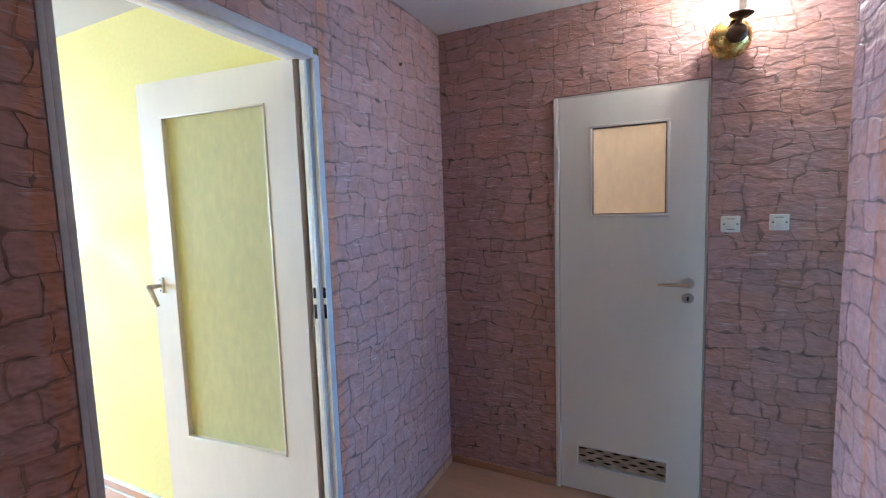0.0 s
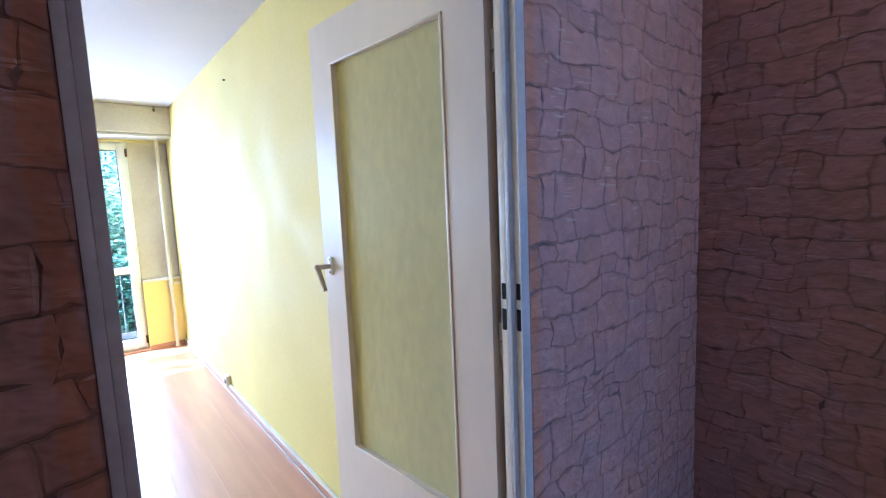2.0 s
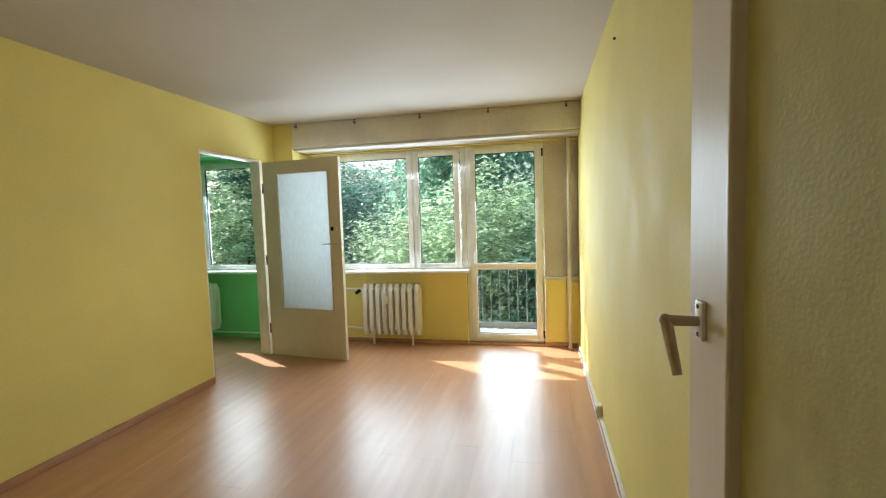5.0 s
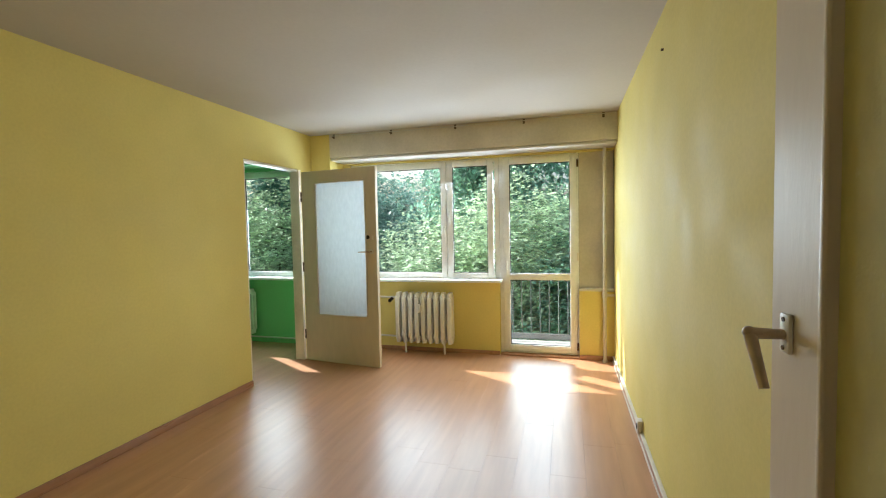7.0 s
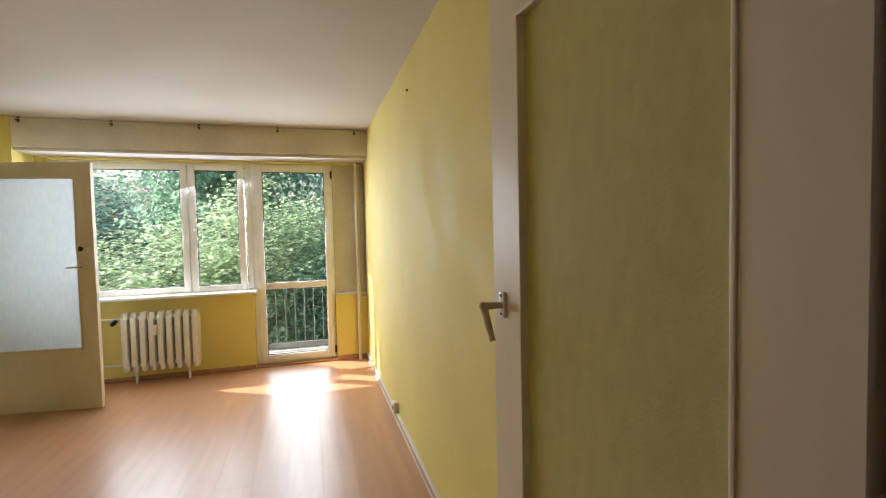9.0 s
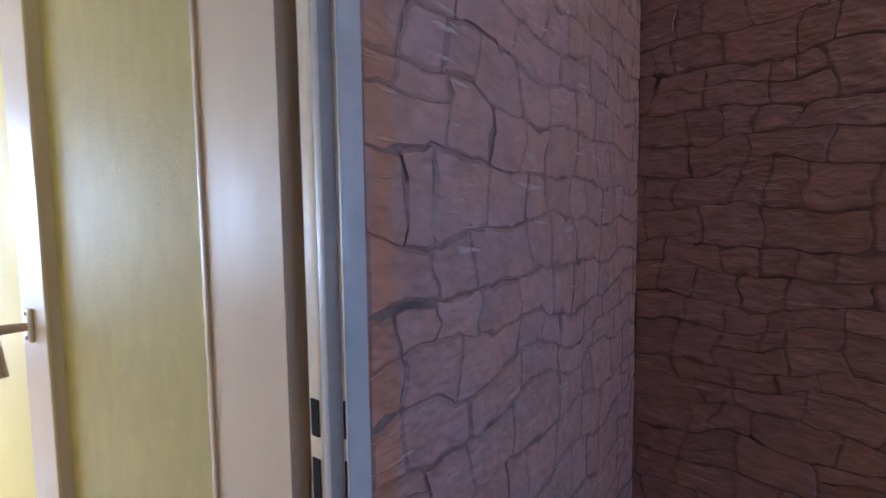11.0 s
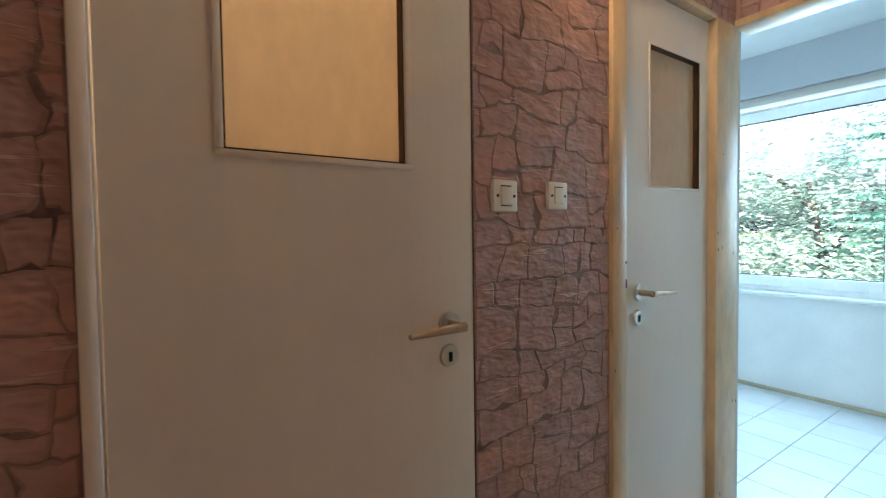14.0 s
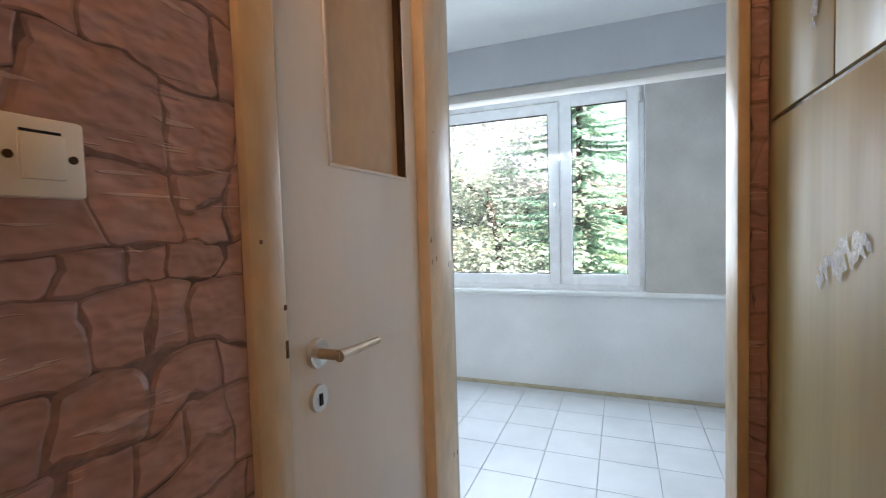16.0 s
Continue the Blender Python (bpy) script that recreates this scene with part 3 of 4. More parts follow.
def hinge(parent, x, y, z, mat):
    return part("hinge", rod(rod(bmesh.new(), (x, y, z - 0.05), (x, y, z - 0.002), 0.008), (x, y, z + 0.002), (x, y, z + 0.05), 0.008), mat, parent)


# toilet door
d = thing("door_1", (0.652, 2.345, 0.008), "white painted closed door with a small lit frosted pane and a low vent", "door", kind="structure")
bm = wall_y(0, 0.04, 0, 0.638, 0, 0.8, [(0.084, 0.498, 0.137, 0.242)])
up = bpy.data.meshes.new("upper_half")
ub = wall_y(0, 0.04, 0, 0.638, 0.8, 2.012, [(0.156, 0.480, 1.442, 1.858)])
ub.to_mesh(up), ub.free()
bm.from_mesh(up)
leaf = part("leaf", bm, DOOR_WHITE, d, smooth=False)
part("pane", boxes(((0.151, 0.022, 1.437), (0.485, 0.027, 1.863))), GLASS_TOILET, leaf, "frosted glass pane lit from behind", smooth=False)
for a, b in (((0.144, -0.003, 1.432), (0.492, 0.012, 1.443)), ((0.144, -0.003, 1.857), (0.492, 0.012, 1.868)), ((0.144, -0.003, 1.443), (0.157, 0.012, 1.857)), ((0.479, -0.003, 1.443), (0.492, 0.012, 1.857))):
    part("glazing_bead", boxes((a, b), bevel=0.002), DOOR_WHITE, leaf)
# dark strips stand in for the shade round the set-back pane
for a, b in (((0.156, 0.003, 1.4425), (0.480, 0.021, 1.4465)), ((0.156, 0.003, 1.8535), (0.480, 0.021, 1.8575)), ((0.156, 0.003, 1.4465), (0.1605, 0.021, 1.8535)), ((0.4755, 0.003, 1.4465), (0.480, 0.021, 1.8535))):
    part("rubber_seal", boxes((a, b)), DARK_METAL, leaf)
vent = part("vent", boxes(((0.076, -0.004, 0.129), (0.506, 0.006, 0.139)), ((0.076, -0.004, 0.240), (0.506, 0.006, 0.250)), ((0.076, -0.004, 0.139), (0.086, 0.006, 0.240)), ((0.496, -0.004, 0.139), (0.506, 0.006, 0.240)), bevel=0.002), DOOR_WHITE, leaf, "vent opening with woven slats")
# black sheet added for the shade in the opening behind the slats
part("backing", boxes(((0.082, 0.034, 0.135), (0.500, 0.038, 0.244))), BLACK, vent)
VENT_SLAT = material("woven_cane_slat", (0.50, 0.40, 0.30), 0.6, vary=0.3, scale=20)
for r in range(5):
    bm = bmesh.new()
    z0 = 0.142 + r * 0.0205
    n = 30
    for i in range(n):
        xa, xb = 0.087 + i * 0.408 / n, 0.087 + (i + 1) * 0.408 / n
        wv = lambda q: 0.018 + 0.008 * math.sin((q - 0.087) / 0.408 * 5 * 2 * math.pi + (math.pi if r % 2 else 0))
        vs = [bm.verts.new(c) for c in ((xa, wv(xa), z0), (xb, wv(xb), z0), (xb, wv(xb), z0 + 0.017), (xa, wv(xa), z0 + 0.017))]
        bm.faces.new(vs)
    bmesh.ops.remove_doubles(bm, verts=bm.verts, dist=0.0005)
    bmesh.ops.solidify(bm, geom=bm.faces, thickness=0.002)
    part("slat", bm, VENT_SLAT, vent)
lever(d, 0.575, 1.120, -1, 0.068)
for z in (0.28, 1.72):
    hinge(d, -0.006, -0.004, z, DOOR_WHITE)
tagged(finish("door_frame_1", boxes(((0.6255, 2.338, 0), (0.6475, 2.46, 2.026)), ((1.2925, 2.352, 0), (1.2995, 2.46, 2.0225)), ((0.6255, 2.350, 2.0225), (1.2995, 2.46, 2.0295)), bevel=0.003), DOOR_WHITE, True), "white painted door frame of the toilet", "door frame", kind="structure")

# bathroom door
d = thing("door_2", (1.847, 2.366, 0.008), "white painted closed door with a frosted pane, tan from painted warm light", "door", kind="structure")
leaf = leaf_with_pane(d, 0.519, 2.03, (0.153, 0.459, 1.444, 1.880), DOOR_WHITE, GLASS_BATH, thick=0.045, bead=0.003, deep=0.004)
# recess shade of the deep pane opening, added as dark brown strips
part("reveal_lining", boxes(((0.1535, -0.002, 1.449), (0.157, 0.020, 1.875)), ((0.455, -0.002, 1.449), (0.4585, 0.020, 1.875)), ((0.1535, -0.002, 1.875), (0.4585, 0.020, 1.8795))), DARK_METAL, leaf, "dark brown strips for the shade in the pane opening")
lever(d, 0.094, 1.121, 1, 0.077)
fr = tagged(finish("door_frame_2", boxes(((1.778, 2.336, 0), (1.844, 2.46, 2.05)), ((2.369, 2.336, 0), (2.530, 2.46, 2.05)), ((1.844, 2.336, 2.042), (2.369, 2.46, 2.060)), bevel=0.006), FRAME_OCHRE, True), "worn ochre painted wooden door frame", "door frame", kind="structure")
CHIP = material("bare_wood_chip", (0.10, 0.055, 0.03), 0.8, vary=0.3, scale=40)
for z, h in ((1.165, 0.013), (1.226, 0.004)):
    part("strike_hole", boxes(((1.8355, 2.3350, z - h), (1.8415, 2.3375, z + h)), bevel=0.001), CHIP, fr)

rng = random.Random(3)
for i in range(10):
    z, x = rng.uniform(0.3, 1.9), rng.choice((1.785, 1.80, 2.38, 2.41, 2.50, 2.525)) + rng.uniform(-0.004, 0.004)
    h, w = rng.uniform(0.002, 0.007), rng.uniform(0.001, 0.003)
    part("paint_chip", boxes(((x - w, 2.3352, z - h), (x + w, 2.337, z + h)), bevel=0.0008), CHIP, fr)
# kitchen doorway, without a leaf
fr = thing("door_frame_3", (2.535, 1.98, 0), "worn ochre painted wooden frame of the kitchen doorway", "door frame", kind="structure")
part("jamb", boxes(((-0.018, -0.365, 0), (0.105, -0.340, 2.05)), bevel=0.005), FRAME_OCHRE, fr)
part("jamb", boxes(((0.057, 0.394, 0), (0.105, 0.408, 2.05)), bevel=0.005), FRAME_OCHRE, fr)
part("head", boxes(((-0.018, -0.365, 2.051), (0.105, 0.368, 2.078)), bevel=0.005), FRAME_OCHRE, fr)

# living room door, wide open

d = thing("door_3", (-0.106, 1.366, 0.012), "cream painted door standing open with a tall olive frosted pane", "door", kind="structure")
d.rotation_euler = (0, 0, math.atan2(-0.080, -0.85))
# the leaf's x runs from the hinge towards the free edge; its south face is at y = +, so parts sit mirrored
W_LIV = 0.813
leaf = leaf_with_pane(d, W_LIV, 2.055, (0.144, 0.678, 0.514, 1.906), DOOR_IVORY, GLASS_LIVING, thick=0.036, deep=0.003, pane_at=0.010, bead=0.005, label="cream painted leaf")
hd = part("handle", boxes(((0.747, 0.036, 1.163), (0.775, 0.045, 1.231)), bevel=0.004), SWITCH, d, "old metal handle with a drooping lever")
bm = rod(bmesh.new(), (0.761, 0.042, 1.195), (0.761, 0.098, 1.197), 0.0085, 0.010)
rod(bm, (0.763, 0.096, 1.199), (0.722, 0.092, 1.115), 0.0105, 0.008)
ball(bm, (0.762, 0.097, 1.198), 0.0105)
part("lever", bm, HANDLE, hd)
for z in (1.173, 1.221):
    part("screw", rod(bmesh.new(), (0.761, 0.044, z), (0.761, 0.0465, z), 0.004), DARK_METAL, hd)
for z in (0.30, 1.05, 1.78):
    hinge(d, -0.004, 0.004, z, FRAME_CREAM)

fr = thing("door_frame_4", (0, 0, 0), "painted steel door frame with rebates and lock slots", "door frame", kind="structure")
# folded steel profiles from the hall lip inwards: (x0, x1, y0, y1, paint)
# brown that paints the shade in the gap between leaf and jamb
REBATE_SHADE = material("brown_gap_shade", (0.44, 0.28, 0.16), 0.6, vary=0.2, scale=20)
NORTH_JAMB = ((0.0005, 0.004, 1.322, 1.350, COOL_LIT_PAINT), (-0.0455, -0.0145, 1.355, 1.384, FRAME_CREAM), (-0.058, -0.046, 1.340, 1.384, COOL_LIT_PAINT),
              (-0.080, -0.0585, 1.3405, 1.384, FRAME_CREAM), (-0.100, -0.0805, 1.372, 1.384, REBATE_SHADE), (-0.134, -0.1005, 1.379, 1.396, FRAME_CREAM))
SOUTH_JAMB = ((-0.004, 0.004, 0.530, 0.5445, COOL_LIT_PAINT), (-0.012, 0.0025, 0.545, 0.560, COOL_LIT_PAINT), (-0.050, -0.0125, 0.491, 0.552, FRAME_CREAM), (-0.123, -0.0505, 0.491, 0.500, FRAME_CREAM))
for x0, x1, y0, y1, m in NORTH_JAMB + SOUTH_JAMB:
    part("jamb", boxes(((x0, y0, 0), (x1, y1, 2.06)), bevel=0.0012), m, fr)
part("head", boxes(((-0.05, 0.561, 2.045), (0.006, 1.3215, 2.084)), bevel=0.0035), COOL_LIT_PAINT, fr)
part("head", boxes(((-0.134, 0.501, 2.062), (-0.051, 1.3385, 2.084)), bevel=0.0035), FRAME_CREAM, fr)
for x, y in ((-0.0345, 1.3545), (-0.0695, 1.340)):
    for z0, z1 in ((1.182, 1.222), (1.103, 1.157)):
        part("lock_slot", boxes(((x - 0.0062, y - 0.001, z0), (x + 0.0062, y + 0.002, z1))), BLACK, fr)

# door between living room and green room
d = thing("door_4", (-4.190, -1.800, 0.012), "cream painted door standing open with a pale frosted pane", "door", kind="structure")
d.rotation_euler = (0, 0, math.atan2(0.885, 0.118))
leaf_with_pane(d, 0.905, 2.005, (0.172, 0.778, 0.50, 1.878), DOOR_CREAM, GLASS_PALE)
lever(d, 0.846, 1.165, -1, 0.0, y=0.0)
part("old_lock_hole", rod(bmesh.new(), (0.805, -0.001, 1.308), (0.805, 0.004, 1.308), 0.021), BLACK, d)
part("latch_plate", boxes(((0.853, -0.004, 1.285), (0.873, 0.001, 1.325)), bevel=0.001), SWITCH, d)
for z in (0.28, 1.0, 1.74):
    hinge(d, -0.004, -0.004, z, DARK_METAL)
tagged(finish("door_frame_5", boxes(((-4.248, -1.95, 0), (-4.205, -1.842, 2.048)), ((-3.393, -1.948, 0), (-3.377, -1.853, 2.048)), ((-4.205, -1.95, 2.028), (-3.393, -1.853, 2.048)), bevel=0.003), FRAME_CREAM, True), "cream painted door frame to the green room", "door frame", kind="structure")

# ---- windows ----
def sash(parent, y0, y1, z0, z1, x=0.0, w=0.062, name="sash", bars=(), s=1):
    """A sash in the plane x, its frame w wide and 55 mm deep, split by bars; a pane in each field. s: the room lies at +x (1) or -x (-1)."""
    xa, xb = sorted((x, x + s * 0.055))
    fr = part(name, boxes(((xa, y0, z0), (xb, y0 + w, z1)), ((xa, y1 - w, z0), (xb, y1, z1)), ((xa, y0 + w, z0), (xb, y1 - w, z0 + w)), ((xa, y0 + w, z1 - w), (xb, y1 - w, z1)),
                          *[((xa, y0 + w, b - 0.035), (xb, y1 - w, b + 0.035)) for b in bars], bevel=0.006), PVC, parent)
    levels = [z0 + w] + [v for b in bars for v in (b - 0.035, b + 0.035)] + [z1 - w]
    for a, b in zip(levels[::2], levels[1::2]):
        g = part("pane", boxes(((x + s * 0.016, y0 + w - 0.004, a - 0.004), (x + s * 0.020, y1 - w + 0.004, b + 0.004))), GLASS, fr, smooth=False)
        g.visible_shadow = False
        rs = [((y0 + w, a), (y0 + w + 0.006, b)), ((y1 - w - 0.006, a), (y1 - w, b)), ((y0 + w + 0.006, a), (y1 - w - 0.006, a + 0.006)), ((y0 + w + 0.006, b - 0.006), (y1 - w - 0.006, b))]
        xs = sorted((x + s * 0.022, x + s * 0.040))
        part("gasket", boxes(*[((xs[0], p[0], p[1]), (xs[1], q[0], q[1])) for p, q in rs]), SEAL, fr, smooth=False)
    return fr


def window_handle(parent, x, y, z, s=1, down=True):
    hd = part("handle", boxes(((min(x, x + s * 0.012), y - 0.014, z - 0.035), (max(x, x + s * 0.012), y + 0.014, z + 0.035)), bevel=0.004), PVC, parent, "white window handle")
    e = -1 if down else 1
    bm = rod(bmesh.new(), (x + s * 0.010, y, z), (x + s * 0.045, y, z), 0.009)
    box(bm, (min(x + s * 0.034, x + s * 0.050), y - 0.010, min(z - e * 0.01, z + e * 0.125)), (max(x + s * 0.034, x + s * 0.050), y + 0.010, max(z - e * 0.01, z + e * 0.125)), 0.004)
    part("grip", bm, PVC, hd)


def outer_frame(parent, y0, y1, z0, z1, x, s, w=0.05, posts=()):
    xa, xb = sorted((x - s * 0.035, x + s * 0.035))
    part("window_frame", boxes(((xa, y0, z0), (xb, y0 + w, z1)), ((xa, y1 - w, z0), (xb, y1, z1)), ((xa, y0 + w, z0), (xb, y1 - w, z0 + w)), ((xa, y0 + w, z1 - w), (xb, y1 - w, z1)),
                               *[((xa, p - 0.02, z0 + w), (xb, p + 0.02, z1 - w)) for p in posts], bevel=0.004), PVC, parent)


w1 = thing("window_1", (-4.90, -0.68, 0.80), "white plastic double window with clear panes over the radiator", "window", kind="structure")
# coordinates below are relative to the thing
outer_frame(w1, -0.88, 0.88, 0.0, 1.35, 0.0, 1, posts=(0.294,))
sash(w1, -0.850, 0.288, 0.030, 1.330, 0.0)
sash(w1, 0.300, 0.815, 0.030, 1.330, 0.0)
window_handle(w1, 0.055, 0.262, 0.60)
window_handle(w1, 0.055, 0.330, 0.66, down=False)
for z in (0.07, 1.25):
    part("hinge_cap", rod(bmesh.new(), (0.06, 0.822, z - 0.035), (0.06, 0.822, z + 0.035), 0.009), PVC, w1)
tagged(finish("window_sill_1", boxes(((-4.895, -1.60, 0.802), (-4.675, 0.232, 0.830)), bevel=0.006), PVC, True), "white window sill board over the parapet", "window sill", kind="structure")
w2 = thing("window_2", (-4.90, 0.615, 0.02), "white plastic balcony door with two clear panes", "balcony door", kind="structure")
outer_frame(w2, -0.413, 0.413, 0.0, 2.13, 0.0, 1)
sash(w2, -0.372, 0.395, 0.022, 2.112, 0.0, w=0.070, bars=(0.834,))
window_handle(w2, 0.055, -0.335, 0.98)
for z in (0.10, 1.05, 2.02):
    part("hinge_cap", rod(bmesh.new(), (0.06, 0.402, z - 0.04), (0.06, 0.402, z + 0.04), 0.010), SWITCH if z == 1.05 else DARK_METAL, w2)
w3 = thing("window_3", (-4.90, -3.0, 0.80), "white plastic window in the green room", "window", kind="structure")
outer_frame(w3, -0.75, 0.75, 0.0, 1.35, 0.0, 1, posts=(-0.115,))
sash(w3, -0.72, -0.120, 0.030, 1.330, 0.0)
sash(w3, -0.110, 0.725, 0.030, 1.330, 0.0)
window_handle(w3, 0.055, -0.078, 0.60)
tagged(finish("window_sill_2", boxes(((-4.895, -3.80, 0.802), (-4.675, -2.20, 0.830)), bevel=0.006), PVC, True), "white window sill board in the green room", "window sill", kind="structure")
w4 = thing("window_4", (5.01, 2.575, 0.80), "white plastic double kitchen window with clear panes", "window", kind="structure")
outer_frame(w4, -0.858, 0.875, 0.0, 1.54, 0.0, -1, posts=(-0.250,))
sash(w4, -0.822, -0.256, 0.050, 1.515, 0.0, s=-1, w=0.083)
sash(w4, -0.244, 0.855, 0.050, 1.480, 0.0, s=-1, w=0.083)
window_handle(w4, -0.055, -0.212, 0.66, s=-1)
for z in (0.09, 1.44):
    part("hinge_cap", rod(bmesh.new(), (-0.06, -0.828, z - 0.035), (-0.06, -0.828, z + 0.035), 0.009), SWITCH, w4)
tagged(finish("window_sill_3", boxes(((4.865, 1.155, 0.776), (5.005, 3.68, 0.806)), bevel=0.006), KITCHEN, True), "white painted kitchen window sill", "window sill", kind="structure")
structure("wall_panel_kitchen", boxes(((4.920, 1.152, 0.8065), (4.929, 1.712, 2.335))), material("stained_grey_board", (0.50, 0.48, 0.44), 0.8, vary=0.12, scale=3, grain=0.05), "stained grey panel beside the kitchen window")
tagged(finish("panel_ledge", boxes(((-4.89, 1.032, 0.718), (-4.775, 1.368, 0.742)), bevel=0.004), BEIGE, True), "narrow painted ledge on the low parapet", "ledge", kind="structure")

# ---- radiators ----
def radiator(name, at, n, label):
    """Ribbed cast radiator along y, back to the window wall; its first rib at the thing's origin."""
    rd = thing(name, at, label, "radiator", group="column radiators")
    for i in range(n):
        y = i * 0.0745
        bm = bmesh.new()
        for x in (0.03, 0.085, 0.14):
            box(bm, (x - 0.022, y - 0.026, 0.075), (x + 0.022, y + 0.026, 0.545), 0.014)
        for z, t in ((0.56, 1), (0.06, -1)):
            rod(bm, (0.085, y, z - 0.03), (0.085, y, z + 0.03), 0.062 if t < 0 else 0.07, 0.07 if t < 0 else 0.056, 8)
        for v in bm.verts:
            if v.co.z > 0.57 or v.co.z < 0.05:
                v.co.y = y + (v.co.y - y) * 0.45
            else:
                v.co.y = y + max(-0.030, min(0.030, v.co.y - y))
        part("section", bm, RADIATOR, rd)
    for z in (0.09, 0.53):
        part("manifold", rod(bmesh.new(), (0.085, -0.03, z), (0.085, (n - 1) * 0.0745 + 0.03, z), 0.026), RADIATOR, rd)
    for y in (0.0745 * 0.9, 0.0745 * (n - 2.0)):
        part("foot", rod(bmesh.new(), (0.085, y, -0.095), (0.085, y, 0.05), 0.012), RADIATOR, rd)
    return rd


rd = radiator("radiator", (-4.79, -0.925, 0.095), 9, "white ribbed cast-iron radiator on the yellow parapet")
part("heat_meter", boxes(((0.158, 0.245, 0.375), (0.186, 0.285, 0.475)), bevel=0.006), SWITCH, rd, "white plastic heat meter")
part("valve", rod(bmesh.new(), (0.085, -0.10, 0.53), (0.085, -0.03, 0.53), 0.014), CHROME, rd)
part("valve_knob", rod(bmesh.new(), (0.085, -0.085, 0.515), (0.165, -0.085, 0.50), 0.019), BLACK, rd, "black valve knob")
radiator("radiator", (-4.79, -3.425, 0.095), 8, "white ribbed cast-iron radiator on the green parapet")
pp = thing("heating_pipe", (-4.79, -1.35, 0.095), "white painted heating pipes to the radiator", "pipe")
part("pipe", tube(bmesh.new(), [(0.02, -0.30, 0.535), (0.06, -0.05, 0.535), (0.085, 0.33, 0.53)], 0.011), RADIATOR, pp)
part("pipe", tube(bmesh.new(), [(0.02, -0.30, 0.085), (0.085, 0.40, 0.085)], 0.011), RADIATOR, pp)
pp = thing("riser_pipe", (-4.79, 1.275, 0), "beige painted vertical heating riser in the corner", "pipe")
part("pipe", tube(bmesh.new(), [(0.04, 0, 0), (0.04, 0, 2.165)], 0.017), BEIGE, pp)
part("branch", tube(bmesh.new(), [(0.04, 0, 0.685), (0.04, 0.092, 0.685)], 0.012), BEIGE, pp)
part("joint", rod(bmesh.new(), (0.04, 0, 0.655), (0.04, 0, 0.715), 0.023), BEIGE, pp)
part("sleeve", rod(bmesh.new(), (0.04, 0, 0.0), (0.04, 0, 0.02), 0.026), BEIGE, pp)

# ---- curtain rail ----
cr = thing("curtain_rail", (-4.462, 0, 2.43), "thin metal curtain wire on five small dark brackets", "curtain rail")
part("wire", tube(bmesh.new(), [(0.016, -1.60, -0.004), (0.016, -0.6, -0.010), (0.016, 0.5, -0.006), (0.016, 1.355, 0.0)], 0.004), CHROME, cr)
for y in (-1.555, -0.88, -0.18, 0.51, 1.245):
    part("bracket", boxes(((-0.014, y - 0.010, -0.030), (-0.004, y + 0.010, 0.016)), ((-0.004, y - 0.006, -0.022), (0.028, y + 0.006, -0.012)), bevel=0.002), DARK_METAL, cr)

# ---- hall lamp, switches and sockets ----
lp = thing("wall_lamp", (1.352, 2.345, 2.152), "brass ball wall lamp with one lit candle bulb over the door", "wall lamp")
part("wall_plate", rod(bmesh.new(), (0, 0.003, 0), (0, -0.014, 0), 0.045, 0.040, 24), BRASS, lp)
part("shade", ball(bmesh.new(), (0, -0.084, 0), 0.080, (1, 1.02, 1), u=36, v=24), BRASS, lp, "round polished brass ball")
part("joint_knob", ball(bmesh.new(), (0.014, -0.166, -0.004), 0.037, (1, 0.7, 1)), DARK_METAL, lp)
part("arm", rod(bmesh.new(), (0.014, -0.172, 0.020), (0.024, -0.176, 0.052), 0.012, 0.010), DARK_METAL, lp)
part("socket_cup", rod(bmesh.new(), (0.025, -0.176, 0.050), (0.026, -0.176, 0.062), 0.028, 0.043, 28), DARK_METAL, lp)
part("candle_sleeve", rod(bmesh.new(), (0.028, -0.176, 0.062), (0.033, -0.176, 0.150), 0.015), material("grey_candle_sleeve", (0.42, 0.39, 0.37), 0.5), lp)
b = part("bulb", ball(bmesh.new(), (0.034, -0.176, 0.185), 0.022, (1, 1, 1.5)), BULB, lp, "lit candle bulb")
b.visible_shadow = False


def wall_switch(at, w, marks, label):
    sw = thing("light_switch", at, label, "light switch", group="hall switches")
    part("plate", boxes(((-w / 2, -0.011, -w / 2), (w / 2, 0.003, w / 2)), bevel=0.004), SWITCH, sw)
    part("rocker", boxes(((-w * 0.24, -0.0155, -w * 0.28), (w * 0.24, -0.010, w * 0.28)), bevel=0.002), SWITCH, sw)
    for z in ((-w * 0.31, w * 0.31) if marks == 2 else (w * 0.31,)):
        part("slot", boxes(((-w * 0.22, -0.0118, z - 0.0012), (w * 0.22, -0.0108, z + 0.0012))), BLACK, sw)
    for x in (-w * 0.34, w * 0.34):
        part("screw", rod(bmesh.new(), (x, -0.0105, 0), (x, -0.0125, 0), 0.0036), DARK_METAL, sw)


wall_switch((1.3835, 2.347, 1.398), 0.072, 2, "yellowed white square double light switch")
wall_switch((1.557, 2.347, 1.404), 0.068, 1, "yellowed white square single light switch")
so = thing("wall_socket", (-3.066, 1.37, 0.085), "small white socket on the skirting board of the yellow wall", "socket")
part("body", boxes(((-0.032, -0.036, -0.045), (0.032, 0.0, 0.045)), bevel=0.006), SWITCH, so)
part("face", rod(bmesh.new(), (0, -0.035, 0), (0, -0.0375, 0), 0.021, 0.019, 20), BLACK, so)
